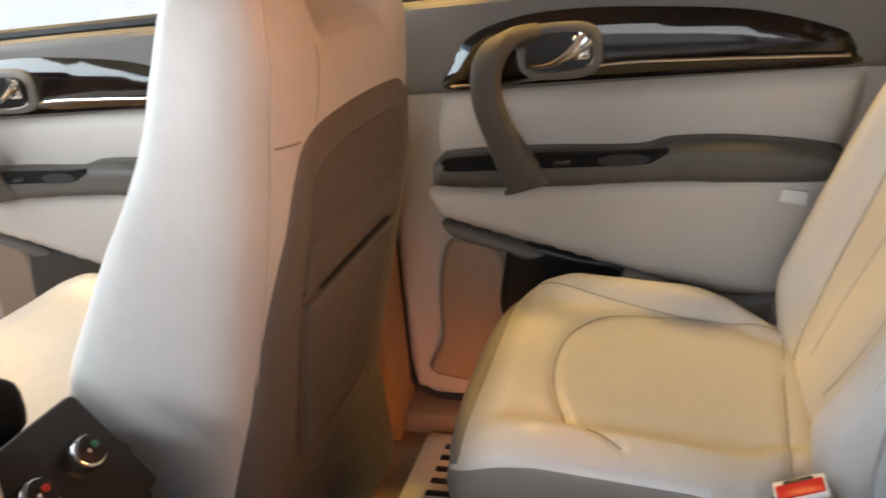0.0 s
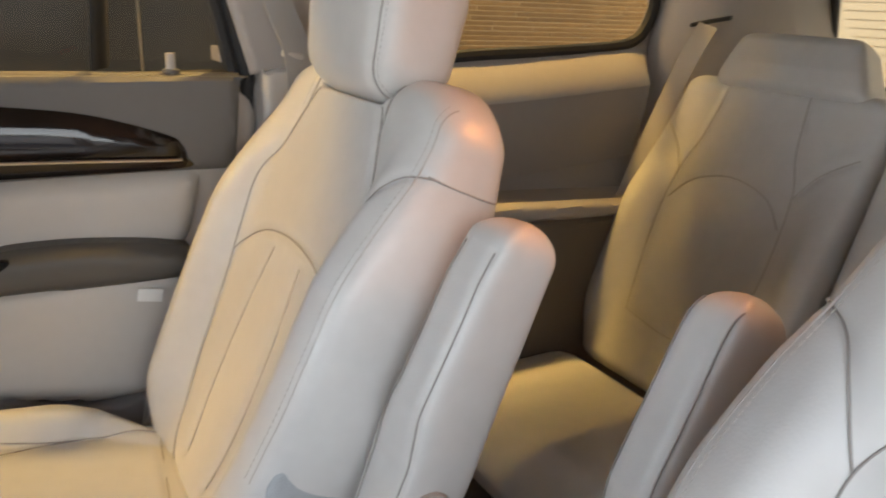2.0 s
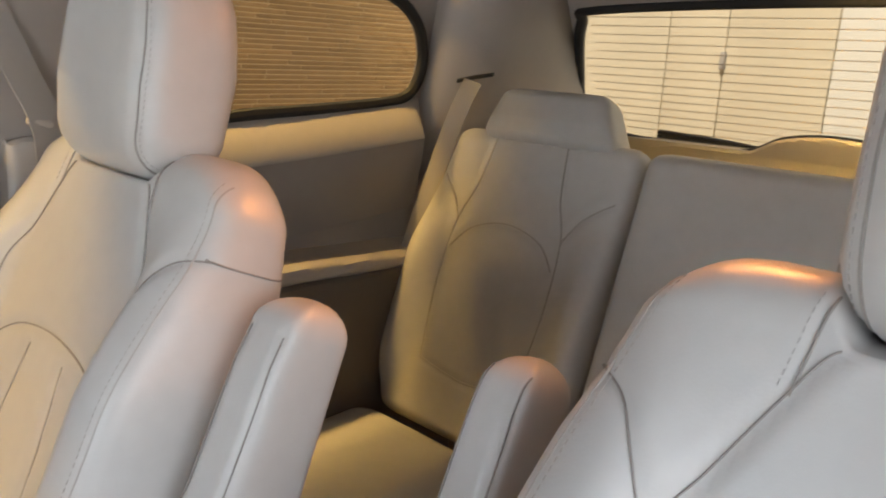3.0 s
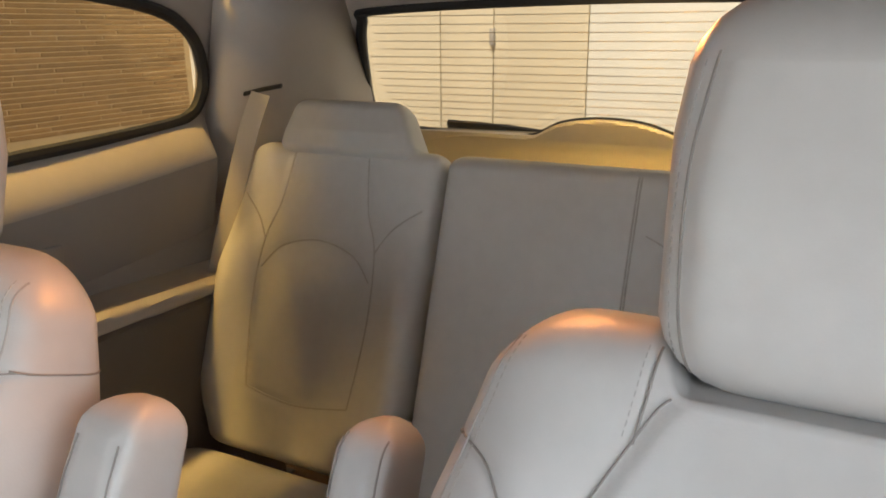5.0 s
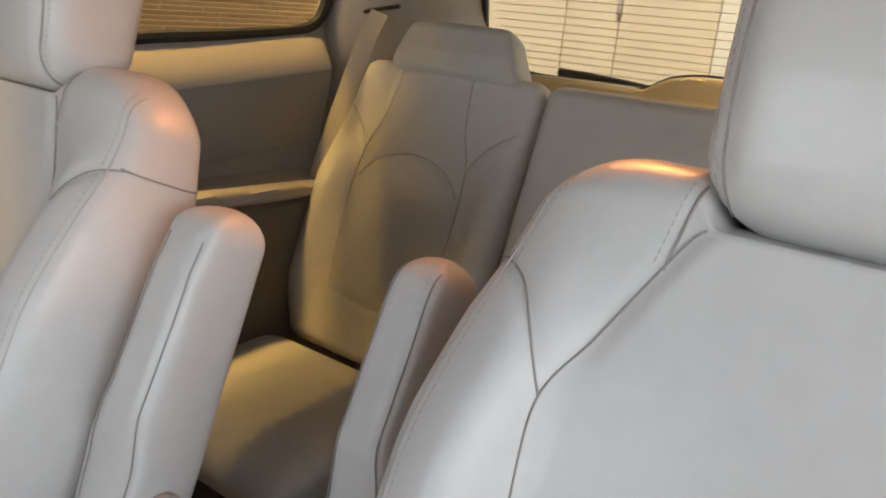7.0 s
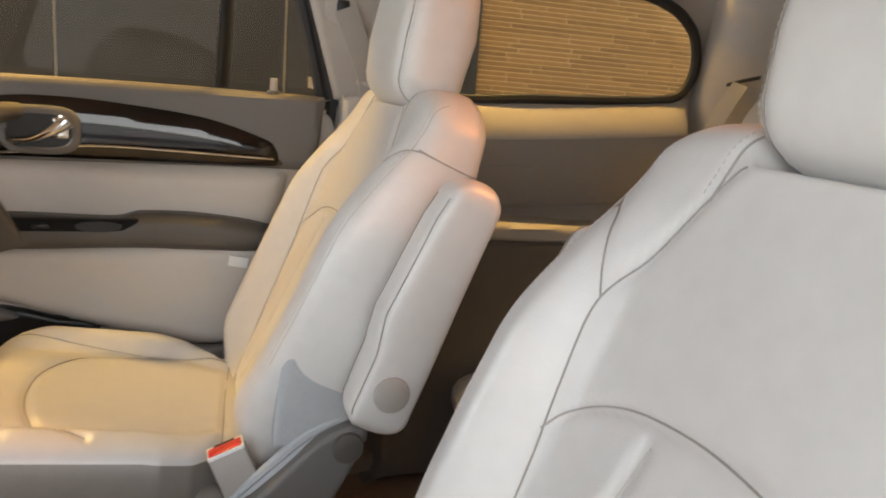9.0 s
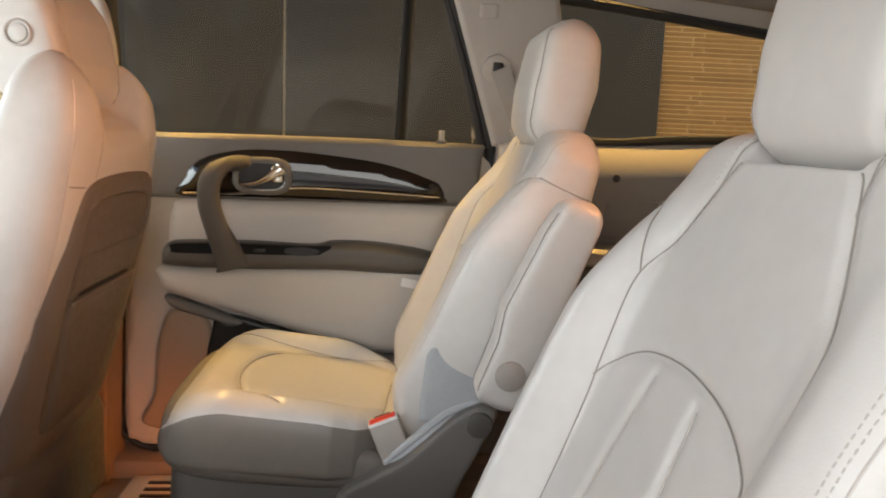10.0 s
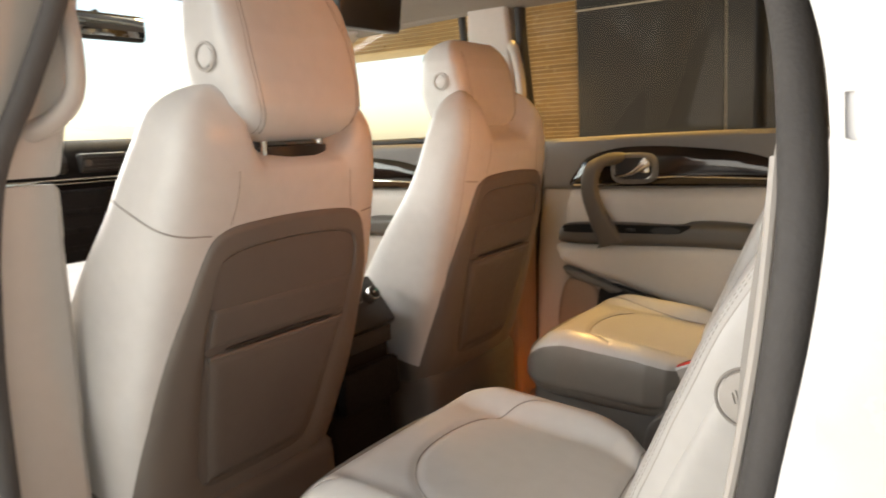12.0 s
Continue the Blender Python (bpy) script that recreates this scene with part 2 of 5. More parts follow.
def strap(name, pts, halfw, halft, across, mat, parent=None, label="", seg=16, power=0.6):
    """A rounded bar along pts: half width along the given way, half thickness square to it, both as lists of points along the way."""
    line = [Vector(q) for q in spline(pts, 8)]
    n = len(line)
    a = Vector(across).normalized()
    verts, faces = [], []
    for i, q in enumerate(line):
        u = i / (n - 1)
        d = (line[min(i + 1, n - 1)] - line[max(i - 1, 0)]).normalized()
        s = (a - d * a.dot(d)).normalized()
        t = d.cross(s)
        w, h = lerp(halfw, u), lerp(halft, u)
        for k in range(seg):
            c, e = math.cos(2 * math.pi * k / seg), math.sin(2 * math.pi * k / seg)
            verts.append(q + s * (w * math.copysign(abs(c) ** power, c)) + t * (h * math.copysign(abs(e) ** power, e)))
    for i in range(n - 1):
        for k in range(seg):
            faces.append((i * seg + k, i * seg + (k + 1) % seg, (i + 1) * seg + (k + 1) % seg, (i + 1) * seg + k))
    faces += [tuple(range(seg))[::-1], tuple(range((n - 1) * seg, n * seg))]
    return finish(name, verts, faces, mat, parent, label, sharp=1.0)


def relief(name, outline, steps, place, mat, parent=None, label="", hole=None):
    """A padded plate: its outline rises from the first height to the second, then rounds over to the last one within the last inset.
    place(u, v, h) gives the point. hole: a second outline, with as many points, cut through the plate."""
    verts, faces = [], []
    n = len(outline)
    h0, h1, h2 = steps[0][1], steps[1][1], steps[-1][1]
    if hole is not None:
        rings = [(0.0, h0)] + [(u, h2 - (h2 - h0) * 0.35 * abs(2 * u - 1) ** 8) for u in np.linspace(0, 1, 9)] + [(1.0, h0)]
        for u, h in rings:
            verts += [place(a[0] + (b[0] - a[0]) * u, a[1] + (b[1] - a[1]) * u, h) for a, b in zip(outline, hole)]
        for r in range(len(rings)):
            r2 = (r + 1) % len(rings)
            for k in range(n):
                k2 = (k + 1) % n
                faces.append((r * n + k, r * n + k2, r2 * n + k2, r2 * n + k))
        return finish(name, verts, faces, mat, parent, label)
    edge = np.array([(float(q[0]), float(q[1])) for q in outline])
    wide = max(steps[-1][0], 1e-4)
    low, high = edge.min(0), edge.max(0)
    gap = max(0.004, min(0.03, wide * 0.35 if len(steps) > 2 else 1.0), float((high - low).max()) / 90)
    nxt = np.roll(edge, -1, 0)
    seg = nxt - edge
    ll = (seg ** 2).sum(1) + 1e-12

    def dist(p):
        u = np.clip(((p - edge) * seg).sum(1) / ll, 0, 1)
        return float(np.sqrt((((edge + seg * u[:, None]) - p) ** 2).sum(1).min()))
    pts = [Vector(q) for q in edge]
    if len(steps) > 2:
        for x in np.arange(low[0], high[0], gap):
            for y in np.arange(low[1], high[1], gap):
                inside = ((edge[:, 1] > y) != (nxt[:, 1] > y)) & (x < edge[:, 0] + (y - edge[:, 1]) / np.where(abs(seg[:, 1]) < 1e-12, 1e-12, seg[:, 1]) * seg[:, 0])
                if inside.sum() % 2 and dist(np.array((x, y))) > gap * 0.45:
                    pts.append(Vector((x, y)))
    vs, _, fs, _, _, _ = delaunay_2d_cdt(pts, [(k, (k + 1) % n) for k in range(n)], [list(range(n))], 1, 1e-6)
    for v in vs:
        d = min(1.0, dist(np.array((v[0], v[1]))) / wide)
        h = h1 + (h2 - h1) * math.sqrt(max(0.0, 1 - (1 - d) ** 2)) if len(steps) > 2 else h1
        verts.append(place(v[0], v[1], h))
    faces += [tuple(f) for f in fs]
    k0 = len(verts)
    for h in (h1, h0):
        verts += [place(q[0], q[1], h) for q in edge]
    for k in range(n):
        k2 = (k + 1) % n
        faces.append((k0 + k, k0 + k2, k0 + n + k2, k0 + n + k))
    return finish(name, verts, faces, mat, parent, label)


def boxed(name, c, s, mat, parent=None, label="", bevel=0.006, m=None, seg=2):
    """A box with rounded edges; m turns it about its middle."""
    bm = bmesh.new()
    bmesh.ops.create_cube(bm, size=1, matrix=Matrix.Diagonal((*s, 1)))
    if bevel:
        bmesh.ops.bevel(bm, geom=bm.edges[:], offset=bevel, segments=seg, affect="EDGES", profile=0.5)
    bmesh.ops.transform(bm, matrix=Matrix.Translation(c) @ (m if m is not None else Matrix()), verts=bm.verts)
    return part(name, bm, mat, parent, label)


def disc(name, c, axis, r, depth, mat, parent=None, label="", bevel=0.002, seg=28):
    """A round button or knob, its axis along the given way."""
    bm = bmesh.new()
    q = Vector((0, 0, 1)).rotation_difference(Vector(axis).normalized()).to_matrix().to_4x4()
    bmesh.ops.create_cone(bm, cap_ends=True, segments=seg, radius1=r, radius2=r, depth=depth)
    if bevel:
        rim = [e for e in bm.edges if all(abs(abs(v.co.z) - depth / 2) < 1e-6 for v in e.verts)]
        bmesh.ops.bevel(bm, geom=rim, offset=bevel, segments=2, affect="EDGES", profile=0.5)
    bmesh.ops.transform(bm, matrix=Matrix.Translation(c) @ q, verts=bm.verts)
    return part(name, bm, mat, parent, label)


def ring(name, c, axis, r, thick, mat, parent=None, label=""):
    q = Vector((0, 0, 1)).rotation_difference(Vector(axis).normalized())
    pts = [Vector(c) + q @ Vector((r * math.cos(a), r * math.sin(a), 0)) for a in np.linspace(0, 2 * math.pi, 32, endpoint=False)]
    return tube(name, pts, thick, mat, parent, label, seg=8, closed=True)


def lerp(table, s):
    xs, ys = zip(*table)
    return float(np.interp(s, xs, ys))


class Pad:
    """A stuffed form along a straight spine: origin o, spine way S, front way N, width way W, length L.
    hw, hf, hb: tables of half width, front and back depth along the spine; mod(u, s) raises the front; r rounds the ends."""

    def __init__(self, o, S, N, W, L, hw, hf, hb, ex=0.35, en=0.55, r=0.05, mod=None, seams=(), depth=0.004, sigma=0.006, ends=(1, 1), bow=None, warp=None, shear=None):
        self.o, self.S, self.N, self.W = (Vector(q) for q in (o, S, N, W))
        self.L, self.hw, self.hf, self.hb, self.ex, self.en, self.r = L, hw, hf, hb, ex, en, r
        self.mod, self.seams, self.depth, self.sigma, self.ends, self.bow, self.warp, self.shear = mod, seams, depth, sigma, ends, bow, warp, shear

    def end(self, s):
        f = 1.0
        if self.ends[0] and s < self.r:
            f = math.sqrt(max(0, 1 - (1 - s / self.r) ** 2))
        if self.ends[1] and s > self.L - self.r:
            f = min(f, math.sqrt(max(0, 1 - (1 - (self.L - s) / self.r) ** 2)))
        return f

    def section(self, s):
        f = self.end(s)
        w = lerp(self.hw, s) - self.r * (1 - f)
        return w, lerp(self.hf, s) * f, lerp(self.hb, s) * f, f

    def at(self, s, cw, cn):
        w, hf, hb, f = self.section(s)
        n = cn * (hf if cn > 0 else hb)
        if cn > 0 and self.mod:
            n += self.mod(cw, s) * f * min(1, cn * 1.4)
        if self.bow:
            n += lerp(self.bow, s)
        return w * cw, n

    def world(self, w, s, n):
        if self.shear:
            w = w + self.shear(w, s)
        if self.warp:
            s = s + self.warp(w, s)
        return self.o + self.W * w + self.S * s + self.N * n

    def front(self, w, s, lift=0.0, back=False):
        hw = self.section(s)[0]
        cw = max(-0.999, min(0.999, w / hw))
        c = abs(cw) ** (1 / self.ex)
        cn = math.sqrt(max(0, 1 - c * c)) ** self.en
        ww, n = self.at(s, cw, -cn if back else cn)
        return self.world(ww, s, n - lift if back else n + lift)

    def build(self, name, mat, parent, label="", nt=150, ns=110, side=None):
        seam_pts = [np.array(q) for line in self.seams for q in spline(line, 30)]
        seam_pts = np.array(seam_pts) if seam_pts else None
        a = np.linspace(0, 1, 500)
        qw = np.unique(np.concatenate([a, (1 - a ** (2 / self.en)) ** (self.ex / 2)]))
        qn = (1 - qw ** (2 / self.ex)) ** (self.en / 2)
        cw = np.concatenate([qw[::-1], -qw[1:], -qw[::-1][1:], qw[1:-1]])
        cn = np.concatenate([qn[::-1], qn[1:], -qn[::-1][1:], -qn[1:-1]])
        hw0, hd0 = lerp(self.hw, self.L / 2), lerp(self.hf, self.L / 2)
        x, y = np.append(cw, cw[0]) * hw0, np.append(cn, cn[0]) * hd0
        arc = np.concatenate([[0], np.cumsum(np.hypot(np.diff(x), np.diff(y)))])
        pick = [int(np.searchsorted(arc, q)) % len(cw) for q in np.linspace(0, arc[-1], nt, endpoint=False)]
        q = np.linspace(0, 1, ns)
        ss = [self.L * v for v in q]
        if self.ends[0]:
            k = max(6, int(ns * 0.08))
            ss = [self.r * (1 - math.cos(a)) for a in np.linspace(0.02, math.pi / 2, k)] + [v for v in ss if v > self.r * 1.01]
        if self.ends[1]:
            k = max(6, int(ns * 0.08))
            ss = [v for v in ss if v < self.L - self.r * 1.01] + [self.L - self.r * (1 - math.cos(a)) for a in np.linspace(math.pi / 2, 0.02, k)]
        verts, faces = [], []
        for s in ss:
            for i in pick:
                w, n = self.at(s, cw[i], cn[i])
                if seam_pts is not None and cn[i] > 0.05:
                    d2 = ((seam_pts[:, 0] - w) ** 2 + (seam_pts[:, 1] - s) ** 2).min()
                    n -= self.depth * math.exp(-d2 / self.sigma ** 2)
                verts.append(self.world(w, s, n))
        for a in range(len(ss) - 1):
            for k in range(nt):
                b = (k + 1) % nt
                faces.append((a * nt + k, a * nt + b, (a + 1) * nt + b, (a + 1) * nt + k))
        faces.append(tuple(range(nt))[::-1])
        faces.append(tuple(range((len(ss) - 1) * nt, len(ss) * nt)))
        ob = finish(name, verts, faces, mat, parent, label, sharp=1.2)
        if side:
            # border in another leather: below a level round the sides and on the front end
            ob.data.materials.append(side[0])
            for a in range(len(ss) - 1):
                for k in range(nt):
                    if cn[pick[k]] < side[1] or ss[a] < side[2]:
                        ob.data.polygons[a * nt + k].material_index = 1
        return ob

    def seam(self, line, mat, parent, r=0.0009, lift=-0.0032, name="seam", back=False):
        pts = [self.front(q[0], q[1], lift, back) for q in spline(line, 14)]
        return tube(name, pts, r, mat, parent, seg=6)

    def stitch(self, line, mat, parent, gap=0.0058, length=0.0038, r=0.0005, lift=0.0002, shift=0.0):
        """A row of short stitches along a line."""
        pts = [Vector(self.front(q[0] + shift, q[1], lift)) for q in spline(line, 40)]
        verts, faces = [], []
        run = 0.0
        a = pts[0]
        for b in pts[1:]:
            run += (b - a).length
            if run >= gap:
                d = (b - a).normalized()
                v, f = tube_data([b - d * length, b], r, 4)
                k = len(verts)
                verts += v
                faces += [tuple(i + k for i in g) for g in f]
                run = 0.0
            a = b
        return finish("stitching", verts, faces, mat, parent)


# ---- the place round the car: stone wall, dark gate, pale rear door, unseen roof slab ----
GROUND = -0.33
WALL_Y, WALL_X = 2.95, 4.0
bm = bmesh.new()
bmesh.ops.create_grid(bm, x_segments=40, y_segments=40, size=600)
bmesh.ops.translate(bm, verts=bm.verts, vec=(0, 0, GROUND))
tagged(part("ground", bm, CONCRETE), "grey concrete ground under the carport", "ground", kind="structure")
tagged(boxed("wall_right", (1.525, WALL_Y + 0.15, 1.7), (5.35, 0.3, 4.1), MORTAR, bevel=0.01), "garage wall faced with narrow tan ledge stones", "wall", kind="structure")
tagged(boxed("wall_lintel", (-2.275, WALL_Y + 0.15, 2.635), (2.25, 0.3, 2.23), MORTAR, bevel=0.01), "stone-faced band over the open bay beside the wall", "wall", kind="structure")
tagged(boxed("wall_rear", (WALL_X + 0.11, 0.2, 1.2), (0.2, 5.6, 3.1), RENDER_WALL, bevel=0.01), "cream rendered rear wall", "wall", kind="structure")

# slab added out of view to hold sun and sky off the car
tagged(boxed("sun_block_slab", (-0.35, 0.35, 2.70), (4.9, 5.2, 0.16), RENDER_WALL, bevel=0.01), "unseen pale roof slab that blocks sun and sky", "roof", kind="structure")

# ---- shell of the car: floor, roof, pillars ----


def flat_y(y0, sign=1):
    """Plates on a side of the car: u along the car, v up, h towards the cabin."""
    def place(u, v, h):
        lean = max(0.0, v - 0.93) * 0.20
        return (u, sign * (y0 - lean - h), v)
    return place


tagged(boxed("floor", (0.53, 0, 0.10), (3.78, 1.60, 0.06), CARPET, bevel=0.01), "tan carpeted cabin floor", "floor", kind="structure")


def roof():
    for name, z, mat, lab, cat in (("ceiling", 1.335, HEADLINER, "taupe woven headliner under the car roof", "ceiling"), ("car_roof", 1.385, PAINT, "white painted car roof", "roof")):
        verts, faces = [], []
        nx, ny = 36, 20
        for layer in (0, 0.018):
            for i in range(nx + 1):
                x = -0.42 + 2.58 * i / nx
                for j in range(ny + 1):
                    v = -1 + 2 * j / ny
                    y = v * (0.715 - 0.05 * max(0, (x - 1.6)) )
                    zz = z - 0.036 * abs(v) ** 3.2 - 0.05 * max(0, x - 1.3) ** 1.4 - 0.05 * max(0, -0.05 - x) ** 1.2
                    verts.append((x, y, zz + layer))
        k = (nx + 1) * (ny + 1)
        for i in range(nx):
            for j in range(ny):
                a = i * (ny + 1) + j
                faces.append((a, a + 1, a + ny + 2, a + ny + 1))
                faces.append((k + a, k + a + ny + 1, k + a + ny + 2, k + a + 1))
        edge = [j for j in range(ny + 1)] + [i * (ny + 1) + ny for i in range(1, nx + 1)] + [nx * (ny + 1) + j for j in range(ny - 1, -1, -1)] + [i * (ny + 1) for i in range(nx - 1, 0, -1)]
        for i, a in enumerate(edge):
            b = edge[(i + 1) % len(edge)]
            faces.append((a, b, k + b, k + a))
        tagged(finish(name, verts, faces, mat), lab, cat, kind="structure")


roof()


def strip(name, pts, half, mat, parent=None, label="", flat=0.4, seg=10):
    return tube(name, pts, half, mat, parent, label, seg=seg, flat=flat)


def pillar(name, base, top, y0, sign, mat, depth, label):
    """A side pillar's trim between two (x from, x to, z) ends."""
    (a0, a1, az), (b0, b1, bz) = base, top
    left = spline([(a0, az), ((a0 + b0) / 2, (az + bz) / 2), (b0, bz)], 8)
    right = spline([(b1, bz), ((a1 + b1) / 2, (az + bz) / 2), (a1, az)], 8)
    ob = relief(name, left + right, [(0, 0), (0, depth - 0.012), (0.004, depth - 0.003), (0.012, depth)], flat_y(y0, sign), mat)
    return tagged(ob, label, "trim", kind="structure")


for sign, side in ((1, "right"), (-1, "left")):
    pillar("trim_b_" + side, (-0.03, 0.135 if sign > 0 else 0.172, 0.93), (0.02, 0.15 if sign > 0 else 0.195, 1.32), 0.80, sign, BEIGE, 0.05 if sign > 0 else 0.13, "beige centre pillar trim beside the front seat")
    # right side in the beige coloured as lit orange, left in plain beige
    pillar("trim_b_low_" + side, (-0.10, 0.150, 0.14), (-0.02, 0.175, 0.92), 0.80, sign, BEIGE_ORANGE_LIT if sign > 0 else BEIGE, 0.125, "beige lower centre pillar trim beside the front seat")
    if sign > 0:
        pillar("trim_c_" + side, (1.005, 1.20, 0.93), (0.875, 1.115, 1.31), 0.81, sign, PILLAR, 0.05, "pale pillar trim between the rear door and the quarter window")
    pillar("trim_a_" + side, (-1.30, -1.18, 0.93), (-0.43, -0.34, 1.31), 0.78, sign, BEIGE, 0.06, "beige windscreen pillar trim")
    boxed_ob = boxed("sill_" + side, (0.45, sign * 0.80, 0.125), (1.6, 0.14, 0.10), BEIGE_ORANGE_LIT, bevel=0.02)
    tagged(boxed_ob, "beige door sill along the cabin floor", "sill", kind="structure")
    rail = tube("roof_rail_" + side, spline([(-0.40, sign * 0.70, 1.31), (0.3, sign * 0.705, 1.336), (1.2, sign * 0.70, 1.312), (1.9, sign * 0.69, 1.250), (2.14, sign * 0.69, 1.232)], 8), 0.032, HEADLINER, seg=10)
    tagged(rail, "taupe trim along the roof edge", "trim", kind="structure")

# ---- seats ----
def cornered(pts, k=0.12):
    """Doubles each corner so that the curve keeps close to straight sides."""
    out = []
    n = len(pts)
    for i in range(n):
        a, b, c = (np.array(pts[j], float) for j in (i - 1, i, (i + 1) % n))
        out += [b + (a - b) * k, b + (c - b) * k]
    return out


Y = Vector((0, 1, 0))


def bolsters(height, inner=0.55, lo=0.08, hi=0.50, dip=0.0, outer=1.0):
    def mod(u, s):
        a = abs(u)
        q = max(0.0, min(1.0, (a - inner) / 0.25))
        q = q * q * (3 - 2 * q)
        e, g = max(0.0, min(1.0, (s - lo + 0.06) / 0.12)), max(0.0, min(1.0, (hi + 0.10 - s) / 0.22))
        e = e * e * (3 - 2 * e) * g * g * (3 - 2 * g)
        return (height * q * (outer if u > 0 else 1.0) - dip * (1 - q)) * e
    return mod


def both(line):
    return [line, [(-a, b) for a, b in line]]


def cushion_swell(u, s):
    """Side bolsters of a seat cushion that begin behind its front edge, with a shallow groove inside them."""
    a = abs(u)
    q = max(0.0, min(1.0, (a - 0.60) / 0.20))
    q = q * q * (3 - 2 * q)
    e = max(0.0, min(1.0, (s - 0.02) / 0.10))
    g = max(0.0, min(1.0, (0.47 - s) / 0.20))
    groove = math.exp(-((a - 0.60) / 0.09) ** 2)
    return (0.026 * q - 0.006 * groove) * e * e * (3 - 2 * e) * g


def captain_chair(cy, m, ox):
    """A second-row chair: cy its middle, m the way to the door (+1 or -1), ox its shift along the car."""
    ob = thing("captain_chair", "light grey leather captain's chair with folded-up armrest" if m > 0 else "light grey leather captain's chair beside the open rear door", "seat", "second row seats")
    ob.location = (0.6 + ox, cy, 0.13)
    bpy.context.view_layer.update()
    W = Vector((0, m, 0))
    base = Vector((-0.6, 0, -0.13))

    def P(x, w, z):
        return base + Vector((x, m * w, z))
    # cushion
    c_in = [(0.135, 0.42), (0.15, 0.28), (0.125, 0.175), (0.06, 0.122), (-0.02, 0.108), (-0.10, 0.118), (-0.165, 0.150), (-0.205, 0.20)]
    c_side = [[(0.205, 0.035), (0.175, 0.10), (0.155, 0.24), (0.150, 0.30)]]
    c_rear = [[(0.14, 0.390), (0.17, 0.383), (0.19, 0.385)], [(0.13, 0.40), (0.0, 0.385), (-0.12, 0.375), (-0.17, 0.37)]]
    rc = radians(4)
    fx, fz = (0.0, 0.0) if m > 0 else (-0.022, 0.010)
    lx, lz = (math.cos(rc), 0, -math.sin(rc)), (math.sin(rc), 0, math.cos(rc))
    wide = [(0, 0.228), (0.1, 0.242), (0.29, 0.242), (0.33, 0.230), (0.355, 0.205), (0.375, 0.186), (0.45, 0.175)]
    cush = Pad(P(0.395 + fx, 0, 0.430 + fz), lx, lz, W, 0.450 - fx, wide, [(0, 0.074), (0.06, 0.086), (0.3, 0.074), (0.47, 0.056)], [(0, 0.034), (0.47, 0.034)],
               ex=0.30, en=0.52, r=0.065, mod=cushion_swell, seams=[c_in] + c_side + c_rear, depth=0.0045)
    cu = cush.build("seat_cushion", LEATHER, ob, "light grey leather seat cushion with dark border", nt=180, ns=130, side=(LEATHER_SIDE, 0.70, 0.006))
    for line in [c_in] + c_side + c_rear:
        cush.seam(line, SEAM, cu)
    roll = spline([(0.795, -0.195), (0.70, -0.208), (0.58, -0.217), (0.48, -0.215), (0.430, -0.188), (0.414, -0.11), (0.411, 0), (0.414, 0.11), (0.430, 0.188), (0.48, 0.215), (0.58, 0.217), (0.68, 0.206)], 6)
    rv, rf, seg, nr = [], [], 16, len(roll)
    for i, (x, w) in enumerate(roll):
        a, b = roll[max(i - 1, 0)], roll[min(i + 1, nr - 1)]
        d = np.array((b[0] - a[0], b[1] - a[1]))
        d = d / np.hypot(*d)
        thin = min(1.0, math.sqrt(min(i, nr - 1 - i) / 3.0 + 0.04))
        tall = (0.047 - 0.032 * (x - 0.40)) * thin
        mid = 0.440 - 0.130 * (x - 0.40)
        for k in range(seg):
            q = 2 * math.pi * k / seg
            cq, sq = math.cos(q), math.sin(q)
            off = 0.022 * thin * math.copysign(abs(cq) ** 0.8, cq)
            rv.append(P(x + fx - d[1] * off, w + d[0] * off, mid + fz + tall * math.copysign(abs(sq) ** 0.7, sq)))
    for i in range(nr - 1):
        for k in range(seg):
            rf.append((i * seg + k, i * seg + (k + 1) % seg, (i + 1) * seg + (k + 1) % seg, (i + 1) * seg + k))
    rf += [tuple(range(seg))[::-1], tuple(range((nr - 1) * seg, nr * seg))]
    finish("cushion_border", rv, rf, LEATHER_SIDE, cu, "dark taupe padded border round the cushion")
    boxed("seat_base", P(0.615, 0, 0.275), (0.40, 0.442, 0.28), TAUPE_SOFT, ob, "dark taupe plastic seat base", bevel=0.035, seg=4, m=Matrix.Rotation(rc, 4, "Y"))
    # backrest
    rr = radians(23)
    S, N = Vector((math.sin(rr), 0, math.cos(rr))), Vector((-math.cos(rr), 0, math.sin(rr)))
    panel = both([(0.090, 0.575), (0.114, 0.530), (0.138, 0.482), (0.158, 0.435), (0.155, 0.36), (0.148, 0.28), (0.136, 0.17), (0.112, 0.08), (0.085, 0.045)])
    out = [[(-0.158, 0.435), (-0.176, 0.476), (-0.197, 0.508), (-0.224, 0.526)]]
    arc = [(0.153, 0.318), (0.138, 0.345), (0.09, 0.370), (0.03, 0.381), (-0.03, 0.381), (-0.09, 0.370), (-0.138, 0.345), (-0.153, 0.318)]
    flute = both([(0.045, 0.36), (0.058, 0.26), (0.058, 0.15), (0.045, 0.07)])
    horn = both([(0.101, 0.600), (0.104, 0.57), (0.109, 0.537)])
    low = [(0.085, 0.045), (0.03, 0.030), (-0.03, 0.030), (-0.085, 0.045)]

    def dip(w, s):
        q = max(0.0, min(1.0, (0.104 - abs(w)) / 0.020))
        slope = max(0.0, (abs(w) - 0.14) / 0.10) ** 2 * max(0.0, min(1.0, (s - 0.48) / 0.12))
        return -0.035 * q * q * (3 - 2 * q) * max(0.0, min(1.0, (s - 0.545) / 0.06)) ** 2 - 0.030 * slope
